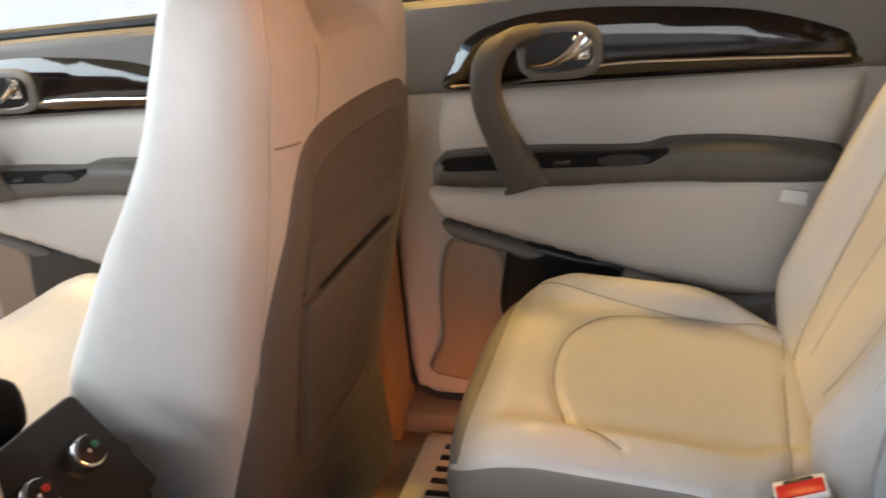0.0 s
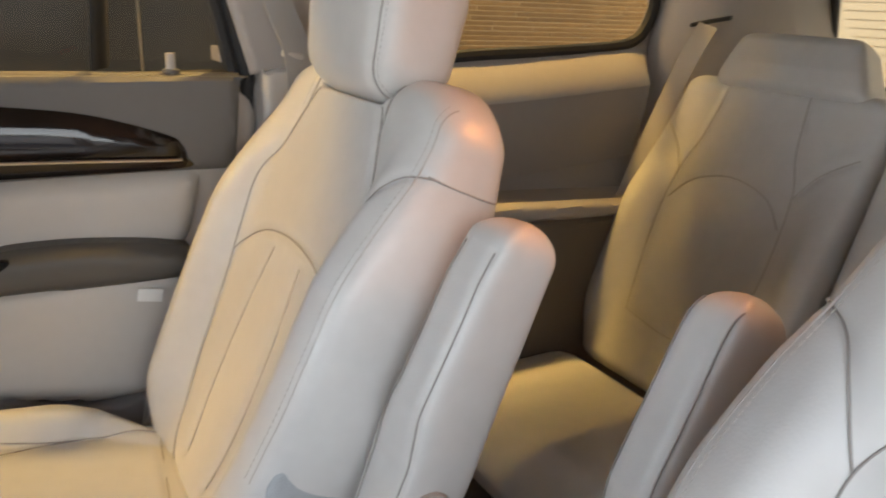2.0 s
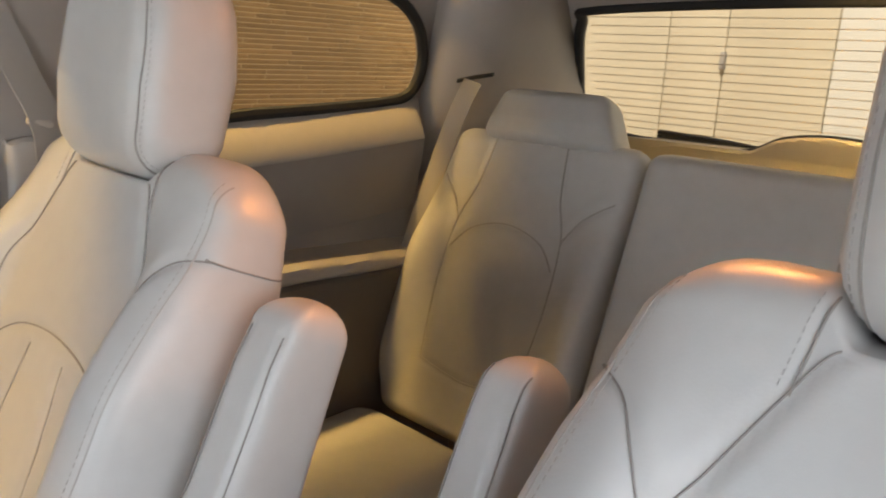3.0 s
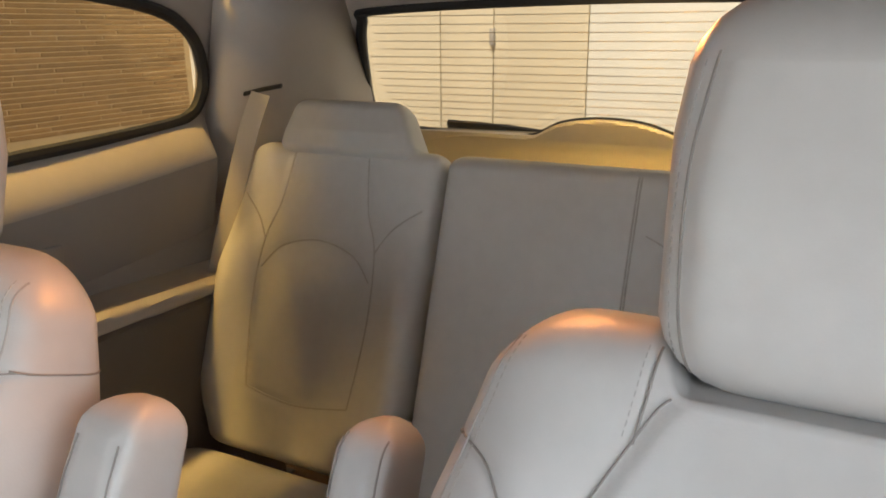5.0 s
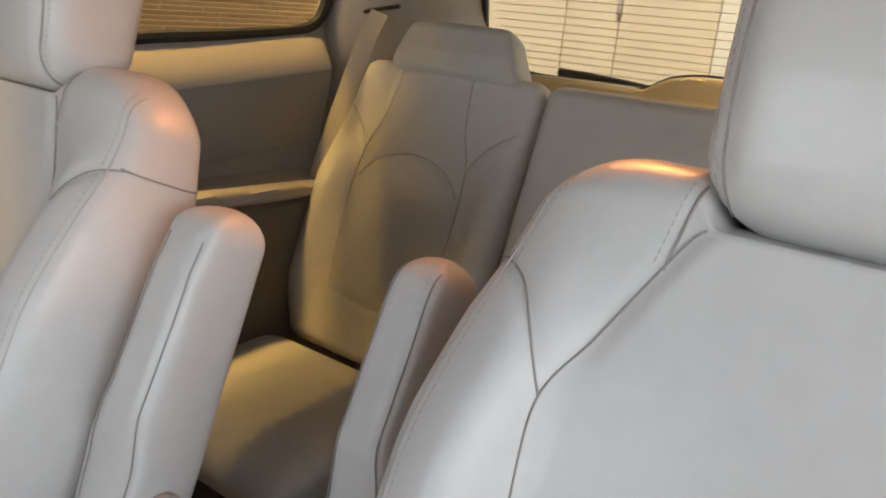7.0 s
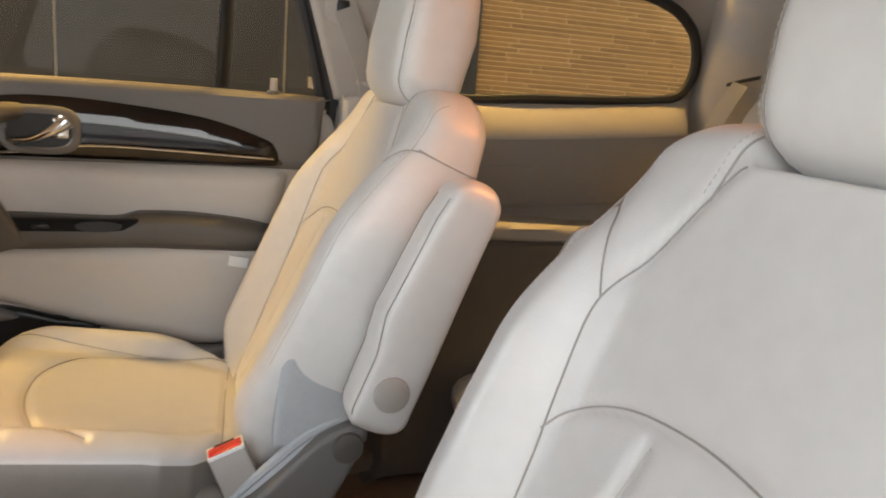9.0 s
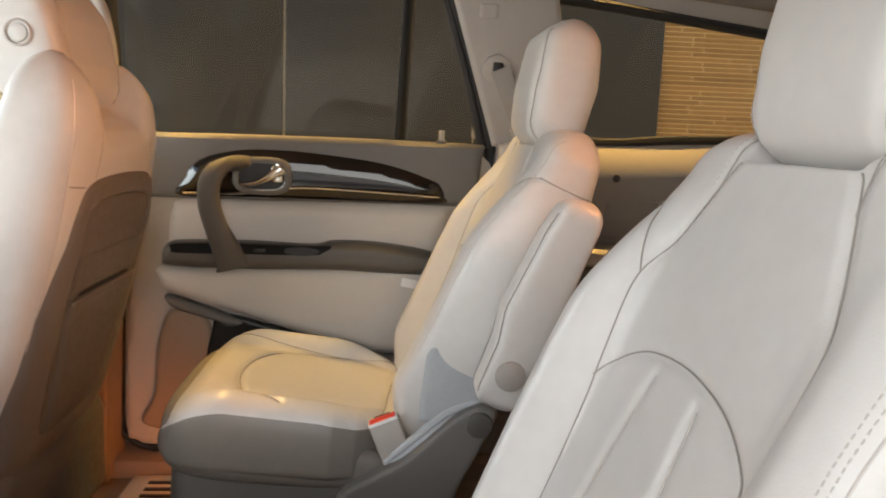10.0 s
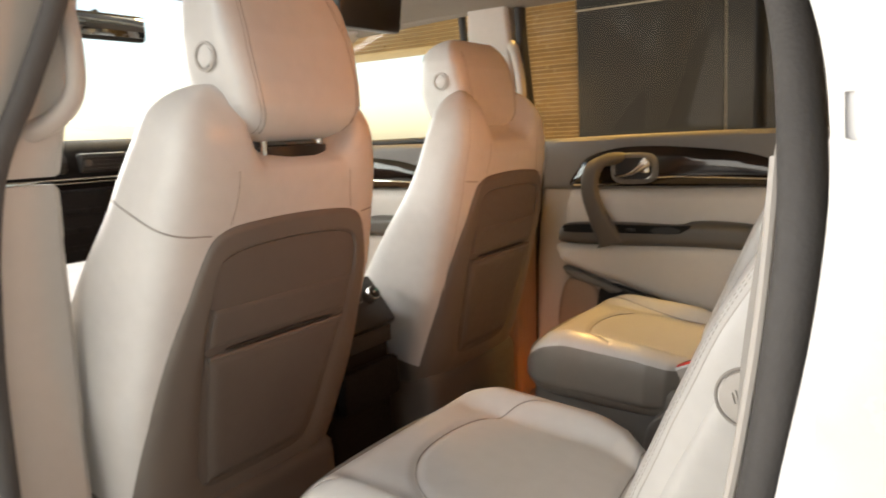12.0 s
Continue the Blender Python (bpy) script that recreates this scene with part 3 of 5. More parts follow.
    back = Pad(P(0.852, 0, 0.395), S, N, W, 0.618,
               [(0, 0.175), (0.05, 0.195), (0.10, 0.213), (0.16, 0.229), (0.22, 0.240), (0.30, 0.246), (0.40, 0.245), (0.47, 0.239), (0.53, 0.230), (0.58, 0.220), (0.62, 0.206)],
               [(0, 0.075), (0.2, 0.068), (0.63, 0.060)], [(0, 0.06), (0.3, 0.072), (0.5, 0.055), (0.63, 0.035)],
               ex=0.24, en=0.5, r=0.045, mod=bolsters(0.050, 0.55, 0.06, 0.48, 0.004, 0.85 if m > 0 else 0.38), seams=panel + out + [arc, low] + flute + horn, depth=0.0045, warp=dip)
    bk = back.build("backrest", LEATHER, ob, "light grey leather backrest with curved seams", nt=190, ns=130)
    for line in panel + out + [arc, low]:
        back.seam(line, SEAM, bk)
    for line in flute:
        back.seam(line, PIPING, bk, r=0.001)
    for line in horn:
        back.stitch(line, THREAD, bk, shift=0.007 if line[0][0] > 0 else -0.007)
        back.seam(line, SEAM, bk, r=0.001)
    outer_edge = [(0.205, 0.598), (0.215, 0.572), (0.224, 0.53), (0.230, 0.48), (0.234, 0.40), (0.235, 0.32), (0.231, 0.24), (0.220, 0.16), (0.20, 0.08)]
    inner_edge = [(-0.930 * lerp(back.hw, s), s) for s in (0.600, 0.57, 0.53, 0.48, 0.40, 0.32, 0.25, 0.18)]
    edge = [outer_edge, inner_edge]
    for line in edge:
        back.seam(line, PIPING, bk, r=0.0010, lift=-0.0005, name="piping")
        back.stitch(line, PIPING, bk, shift=0.006 if line[0][0] < 0 else -0.006)
        if line[0][0] > 0:
            back.stitch(line, PIPING, bk, shift=-0.011)
    # shoulder seam round the side
    for sg in (1, -1):
        pts = []
        for q in np.linspace(-0.1 if sg > 0 else 0.72, -0.75, 22):
            cn = q
            c = (1 - min(1, abs(cn) ** (1 / back.en)) ** 2) ** 0.5
            ww, n = back.at(0.527, sg * c ** back.ex, cn)
            pts.append(back.world(ww * 1.0005, 0.527, n))
        tube("seam", pts, 0.0011, SEAM, bk)
    # headrest
    h_seam = both([(0.090, 0.012), (0.098, 0.06), (0.100, 0.14), (0.090, 0.205)])
    rh = radians(10)
    SH, NH = Vector((math.sin(rh), 0, math.cos(rh))), Vector((-math.cos(rh), 0, math.sin(rh)))
    hx, hl = (1.052, 0.234) if m > 0 else (1.066, 0.248)
    head = Pad(P(hx, 0.012 if m > 0 else 0.006, 0.932), SH, NH, W, hl, [(0, 0.106), (0.05, 0.114), (0.16, 0.116), (0.248, 0.105)], [(0, 0.052), (0.1, 0.062), (0.2, 0.058), (0.248, 0.04)], [(0, 0.05), (0.12, 0.06), (0.248, 0.04)],
               ex=0.26, en=0.6, r=0.048, seams=h_seam, depth=0.003)
    hd = head.build("headrest", LEATHER, ob, "light grey leather headrest", nt=120, ns=70)
    for line in h_seam:
        head.seam(line, SEAM, hd, r=0.001, lift=-0.0022)
        head.stitch(line, THREAD, hd, shift=0.006 if line[0][0] > 0 else -0.006)
    # folded-up armrest on the inner side
    arm_len, ax_, az_, aw = (0.345, 0.0, 0.0, -0.305) if m > 0 else (0.325, 0.02, 0.0, -0.322)
    slim = 1.0 if m > 0 else 0.82

    def arm_foot(w, s):
        q = max(0.0, min(1.0, (0.17 - s) / 0.07))
        return 0.020 * max(0.0, w / 0.03) * q * q * (3 - 2 * q)
    ra = radians(24)
    SA, NA = Vector((math.sin(ra), 0, math.cos(ra))), Vector((-math.cos(ra), 0, math.sin(ra)))
    a_seam = both([(0.021 * slim, 0.02), (0.024 * slim, 0.12), (0.025 * slim, 0.24), (0.023 * slim, 0.31)])
    arm = Pad(P(0.928 + ax_, aw, 0.548 + az_), SA, NA, W, arm_len, [(0, 0.027 * slim), (0.1, 0.032 * slim), (0.36, 0.033 * slim)], [(0, 0.030), (0.10, 0.036), (0.15, 0.050), (0.28, 0.048), (0.36, 0.036)], [(0, 0.05), (0.2, 0.035), (0.36, 0.025)],
              ex=0.26, en=0.40, r=0.030, seams=a_seam, depth=0.003, shear=arm_foot)
    ar = arm.build("armrest", LEATHER, ob, "grey leather armrest folded up beside the backrest", nt=90, ns=90)
    for line in a_seam:
        arm.seam(line, SEAM, ar, lift=-0.0018)
    disc("pivot_cap", P(0.957, aw - 0.034 * slim, 0.604), (0, -m, 0), 0.023, 0.008, BUCKLE, ar)
    # recliner: fabric gusset, bracket and cap on the inner side
    gus = [(0.838, 0.600), (0.858, 0.630), (0.905, 0.600), (0.952, 0.525), (0.938, 0.502), (0.829, 0.487)]
    gs = relief("gusset", spline(cornered(gus, 0.12), 4, closed=True), [(0, 0), (0, 0.008), (0.012, 0.011)], lambda u, v, h: P(u, -0.222 - h, v), FABRIC, ob, "grey stretched fabric gusset")
    for k, dz in ((0, 0.0), (1, 0.012)):
        tube("fold", [P(u, -0.231, v + dz) for u, v in spline([(0.775, 0.405), (0.83, 0.455), (0.88, 0.495), (0.93, 0.515)], 6)], [0.004 + 0.004 * math.sin(math.pi * i / 18) for i in range(19)], FABRIC, gs, seg=8)
    br = [(0.70, 0.36), (0.765, 0.408), (0.815, 0.438), (0.89, 0.507), (0.94, 0.524), (0.953, 0.508), (0.93, 0.455), (0.892, 0.375), (0.86, 0.27), (0.70, 0.25)]
    bracket = relief("recliner_cover", spline(br, 4, closed=True), [(0, 0), (0, 0.03), (0.006, 0.036)], lambda u, v, h: P(u, -0.222 - h, v), TAUPE_SOFT, ob, "dark taupe recliner cover")
    disc("cap", P(0.925, -0.262, 0.497), (0, -m, 0), 0.021, 0.01, TAUPE, bracket)
    # buckle
    turn = Matrix.Rotation(radians(-22), 4, "Y")
    mid, up, fore = P(0.787, -0.215, 0.447), turn.to_3x3() @ Vector((0, 0, 1)), turn.to_3x3() @ Vector((1, 0, 0))
    bu = boxed("buckle", mid, (0.052, 0.032, 0.088), BUCKLE, ob, "grey belt buckle with red button", bevel=0.007, m=turn)
    boxed("buckle_lip", mid + up * 0.0425, (0.050, 0.030, 0.006), WHITE_TAG, bu, "pale buckle lip", bevel=0.002, m=turn)
    boxed("buckle_button", mid + up * 0.044 + Vector((0, -m * 0.003, 0)), (0.045, 0.020, 0.007), RED, bu, "red release button", bevel=0.002, m=turn)
    boxed("buckle_slot", mid + up * 0.0455 + Vector((0, m * 0.008, 0)), (0.028, 0.005, 0.005), BLACK, bu, "black tongue slot", bevel=0.001, m=turn)
    # plastic shield with a round recliner knob on the door side
    sh = [(0.865, 0.50), (0.885, 0.60), (0.935, 0.71), (0.985, 0.80), (1.02, 0.815), (1.035, 0.77), (1.02, 0.68), (0.985, 0.58), (0.94, 0.49)]
    shield = relief("side_shield", spline(sh, 5, closed=True), [(0, 0), (0, 0.020), (0.018, 0.030)], lambda u, v, h: P(u, 0.226 + h, v), LEATHER, ob, "pale side shield")
    kn = disc("recliner_knob", P(0.975, 0.264, 0.742), (0, m, 0), 0.0225, 0.014, BEIGE_LIGHT, shield, "round recliner knob", bevel=0.003)
    ring("knob_ring", P(0.975, 0.268, 0.742), (0, m, 0), 0.0245, 0.0015, SEAM, kn)
    for dx, dz, tall in ((-0.0105, 0.0, 0.009), (-0.0075, 0.001, 0.012), (-0.0045, 0.0, 0.009), (0.0065, 0.0, 0.008), (0.0095, 0.001, 0.012)):
        boxed("knob_rib", P(0.975 + dx, 0.2702, 0.742 + dz), (0.0015, 0.005, tall), PIPING, kn, bevel=0.0005, m=Matrix.Rotation(radians(-16 if dx < 0 else 16), 4, "Y"))
    return ob


captain_chair(0.428, 1, 0.0)
captain_chair(-0.385, -1, 0.075)


def front_seat(cy, m, label, ox=0.0, lean=15, hx=0.215, hl=0.205, hw=0.0, hb=0.025, depth=((0, 0.16), (0.2, 0.145), (0.28, 0.125), (0.4, 0.08), (0.5, 0.055), (0.6, 0.045), (0.775, 0.035))):
    """A front seat seen from behind: m the way to its door."""
    ob = thing("front_seat", label, "seat", "front seats")
    ob.location = (-0.15 + ox, cy, 0.13)
    base = Vector((0.15, 0, -0.13))
    W = Vector((0, m, 0))

    def P(x, w, z):
        return base + Vector((x, m * w, z))
    rr = radians(lean)
    S, N = Vector((math.sin(rr), 0, math.cos(rr))), Vector((-math.cos(rr), 0, math.sin(rr)))
    def notch(w, s):
        q = max(0.0, min(1.0, (0.130 - abs(w - hw)) / 0.05))
        p = max(0.0, min(1.0, (s - 0.60) / 0.16))
        return -0.077 * q * q * (3 - 2 * q) * p * p
    back = Pad(P(0.062, 0, 0.31), S, N, W, 0.775,
               [(0, 0.19), (0.12, 0.225), (0.30, 0.245), (0.50, 0.237), (0.62, 0.220), (0.775, 0.188)],
               depth, [(0, 0.06 + hb), (0.15, 0.08 + hb), (0.5, 0.085 + hb), (0.66, 0.07 + hb), (0.775, 0.045 + hb * 0.6)],
               ex=0.32, en=0.5, r=0.07, mod=bolsters(0.03, 0.58, 0.1, 0.5, 0.0), depth=0.004, warp=notch)
    bk = back.build("backrest", LEATHER, ob, "light grey leather backrest", nt=170, ns=110, side=(BACK_RIM, -2, 0.13))

    def behind(u, v, h):
        return back.front(u, v, h - 0.004, back=True)
    def mirrored(half):
        return half + [(-a, b) for a, b in half[::-1]]
    rim = spline(mirrored([(0.06, 0.002), (0.178, 0.004), (0.204, 0.05), (0.219, 0.13), (0.221, 0.28), (0.204, 0.43), (0.172, 0.550), (0.140, 0.592), (0.06, 0.603)]), 6, closed=True)
    inner = spline(mirrored([(0.04, 0.150), (0.105, 0.156), (0.128, 0.20), (0.138, 0.28), (0.147, 0.36), (0.152, 0.43), (0.148, 0.525), (0.123, 0.556), (0.05, 0.566)]), 6, closed=True)
    relief("back_panel_rim", rim, [(0, -0.006), (0, 0.010)], behind, BACK_RIM, ob, "taupe plastic rim of the back panel", hole=inner)
    bp = relief("back_panel", inner, [(0, -0.004), (0, 0.0055), (0.02, 0.0075)], behind, BACK_PANEL, ob, "dark taupe back panel with map pocket")
    flap = spline(cornered([(-0.145, 0.418), (-0.146, 0.478), (0.146, 0.478), (0.145, 0.418)], 0.06), 4, closed=True)
    relief("pocket_flap", flap, [(0, 0.002), (0, 0.0080), (0.008, 0.0105)], behind, BACK_PANEL, bp, "dark taupe flap over the pocket")
    pocket = spline(cornered([(-0.106, 0.168), (-0.143, 0.400), (0.143, 0.400), (0.106, 0.168)], 0.06), 5, closed=True)
    relief("map_pocket", pocket, [(0, 0.002), (0, 0.0085), (0.022, 0.014)], behind, BACK_PANEL, bp, "dark taupe map pocket")
    tube("pocket_lip", [behind(q[0], q[1], 0.0095) for q in spline([(-0.145, 0.400), (0, 0.4005), (0.145, 0.400)], 10)], 0.004, BACK_RIM, bp, seg=8)
    tube("pocket_slit", [behind(q[0], q[1], 0.0095) for q in spline([(-0.118, 0.409), (0, 0.4095), (0.118, 0.409)], 10)], [0.0008 + 0.0030 * math.sin(math.pi * i / 20) ** 0.4 for i in range(21)], BLACK, bp)
    for sg, far in ((1, 0.55), (-1, -0.88)):
        pts = []
        for cn in np.linspace(-0.97, far, 22):
            c = (1 - min(1, abs(cn) ** (1 / back.en)) ** 2) ** 0.5
            s = 0.588 + 0.008 * (cn + 0.97)
            ww, n = back.at(s, sg * c ** back.ex, cn)
            pts.append(back.world(ww * 1.002, s, n))
        tube("seam", pts, 0.0014, SEAM, bk)
        pts = []
        for s in np.linspace(0.08, 0.74, 50):
            cn = -0.86 + 0.25 * max(0.0, s - 0.55)
            c = (1 - min(1, abs(cn) ** (1 / back.en)) ** 2) ** 0.5
            ww, n = back.at(s, sg * c ** back.ex, cn)
            pts.append(back.world(ww, s, n))
        if sg < 0:
            tube("piping", pts, 0.0013, PIPING, bk)
        back.seam([(sg * 0.128, 0.600), (sg * 0.120, 0.635), (sg * 0.118, 0.675)], SEAM, bk, r=0.0009, lift=-0.0002, back=True)
    boxed("recliner_base", P(0.065, 0, 0.30), (0.27, 0.43, 0.22), TAUPE, ob, "dark plastic recliner cover", bevel=0.04, seg=3)
    # headrest
    rh = radians(0)
    SH, NH = Vector((math.sin(rh), 0, math.cos(rh))), Vector((-math.cos(rh), 0, math.sin(rh)))
    head = Pad(P(hx, hw * 0.6, 0.962), SH, NH, W, hl + 0.010, [(0, 0.108), (0.05, 0.130), (0.14, 0.138), (0.235, 0.128)], [(0, 0.05), (0.1, 0.085), (0.235, 0.07)], [(0, 0.065), (0.08, 0.06), (0.15, 0.045), (0.235, 0.01)],
               ex=0.28, en=0.5, r=0.05, depth=0.003)
    hd = head.build("headrest", LEATHER, ob, "light grey leather headrest", nt=110, ns=70)
    for w in (-0.06, 0.06):
        tube("headrest_post", [P(hx + 0.002, w + hw, 0.930), P(hx + 0.002, w + hw, 1.01)], 0.006, CHROME, ob, "chrome headrest post", seg=10)
    well = [(0.027 * math.cos(a), 0.082 * math.sin(a) * (1 - 0.15 * abs(math.cos(a)))) for a in np.linspace(0, 2 * math.pi, 40, endpoint=False)]
    relief("headrest_socket", well, [(0, -0.016), (0, 0.0), (0.008, 0.003)], lambda u, v, h: P(hx - 0.010 + u, hw * 1.3 + v, 0.954 + h), BLACK, ob, "black oval headrest socket")
    for sg in (1, -1):
        for off, r in ((0.0, 0.0010), (0.006, 0.0006)):
            head.seam([(sg * (0.088 + off), 0.012), (sg * (0.100 + off), 0.06), (sg * (0.103 + off), 0.14), (sg * (0.092 + off), hl - 0.02)], SEAM, hd, r=r, lift=-0.0002, back=True)
    # round adjuster on the side of the headrest that faces the driver's door
    sgn = -1.0
    disc("adjust_button", base + Vector((hx - 0.004, sgn * 0.135 - hw * 0.6 * (1 if m < 0 else -1), 1.08)), (0, sgn, 0), 0.014, 0.009, LEATHER, hd)
    ring("button_ring", base + Vector((hx - 0.004, sgn * 0.1385 - hw * 0.6 * (1 if m < 0 else -1), 1.08)), (0, sgn, 0), 0.0185, 0.0022, PIPING, hd)
    # cushion
    rc = radians(5)
    cush = Pad(P(-0.47, 0, 0.455), (math.cos(rc), 0, -math.sin(rc)), (math.sin(rc), 0, math.cos(rc)), W, 0.53,
               [(0, 0.23), (0.1, 0.25), (0.53, 0.23)], [(0, 0.06), (0.1, 0.08), (0.53, 0.06)], [(0, 0.09), (0.53, 0.09)], ex=0.3, en=0.45, r=0.06, mod=bolsters(0.02, 0.6, 0.06, 0.45, 0.0))
    cush.build("seat_cushion", LEATHER, ob, "light grey leather seat cushion", nt=90, ns=60)
    boxed("seat_base", P(-0.17, 0, 0.245), (0.50, 0.44, 0.20), TAUPE, ob, "dark plastic seat base", bevel=0.03, seg=3)
    return ob


front_seat(0.365, 1, "light grey leather front passenger seat with dark back panel")
front_seat(-0.42, -1, "light grey leather driver's seat with dark back panel", 0.02, 19, 0.315, 0.235, -0.022, 0.008, ((0, 0.16), (0.2, 0.15), (0.45, 0.11), (0.62, 0.085), (0.775, 0.055)))


def third_row(name, y0, y1, headrest, label):
    """One part of the third-row bench between y0 and y1."""
    cy, half = (y0 + y1) / 2, abs(y1 - y0) / 2
    ob = thing(name, label, "seat", "third row seats")
    ob.location = (1.5, cy, 0.13)
    base = Vector((-1.5, 0, -0.13))
    rr = radians(19)
    S, N = Vector((math.sin(rr), 0, math.cos(rr))), Vector((-math.cos(rr), 0, math.sin(rr)))
    seams = []
    if headrest:
        seams = both([(0.085, 0.56), (0.10, 0.46), (0.125, 0.385), (0.13, 0.25), (0.115, 0.10)]) + both([(0.125, 0.385), (0.155, 0.43), (half - 0.02, 0.47)])
        seams += [[(0.122, 0.33), (0.08, 0.375), (0, 0.395), (-0.08, 0.375), (-0.122, 0.33)], [(0.115, 0.10), (0, 0.085), (-0.115, 0.10)]]
    else:
        seams = [[(half * 0.25, 0.56), (half * 0.25, 0.3), (half * 0.22, 0.05)], [(half * 0.24, 0.56), (half * 0.24, 0.3), (half * 0.21, 0.05)],
                 [(half * 0.2, 0.47), (0.05, 0.45), (-0.06, 0.38)]]
    seams = [[(w, s + 0.035) for w, s in line] for line in seams]
    def taper(w, s):
        q = max(0.0, w / half) ** 2 if headrest else 0.0
        return -q * (0.045 * max(0.0, min(1.0, (s - 0.36) / 0.25)) + 0.02 * max(0.0, 1 - s / 0.15))

    back = Pad(base + Vector((1.695, 0, 0.385)) - S * 0.035, S, N, Y, 0.614, [(0, half - 0.02), (0.08, half - 0.002), (0.632, half - 0.002)],
               [(0, 0.06), (0.632, 0.05)], [(0, 0.05), (0.632, 0.045)], ex=0.13, en=0.4, r=0.03, mod=bolsters(0.022, 0.62, 0.08, 0.42, 0.0) if headrest else None, seams=seams, depth=0.004, shear=taper)
    bk = back.build("backrest", LEATHER, ob, "grey leather third-row backrest", nt=150, ns=90)
    for line in seams:
        back.seam(line, PIPING, bk, r=0.0014, lift=-0.0022)
    if headrest:
        hr = Pad(Vector(back.world(0, 0.585, 0.014)) + Vector((0, -0.028, 0)), S, N, Y, 0.116, [(0, 0.150), (0.03, 0.147), (0.116, 0.114)], [(0, 0.052), (0.05, 0.05), (0.116, 0.034)], [(0, 0.05), (0.116, 0.04)], ex=0.2, en=0.5, r=0.022,
                 shear=lambda w, s: 0.16 * (s - 0.03))
        hr.build("headrest", LEATHER, ob, "low grey leather headrest", nt=90, ns=50)
    cush = Pad(base + Vector((1.25, 0, 0.345)), (1, 0, 0.02), (0, 0, 1), Y, 0.38, [(0, half - 0.015), (0.38, half - 0.015)], [(0, 0.03), (0.10, 0.046), (0.38, 0.040)], [(0, 0.06), (0.38, 0.06)], ex=0.18, en=0.45, r=0.06)
    cush.build("seat_cushion", LEATHER, ob, "grey leather third-row cushion", nt=90, ns=50)
    boxed("seat_base", base + Vector((1.46, 0, 0.21)), (0.34, 2 * half - 0.06, 0.16), TAUPE, ob, "dark seat base", bevel=0.02)
    return ob


third_row("third_row_chair", 0.237, 0.692, True, "grey leather third-row seat with low headrest")
third_row("third_row_sofa", -0.675, 0.230, False, "grey leather third-row bench section with plain back")

# ---- doors on the passenger side ----


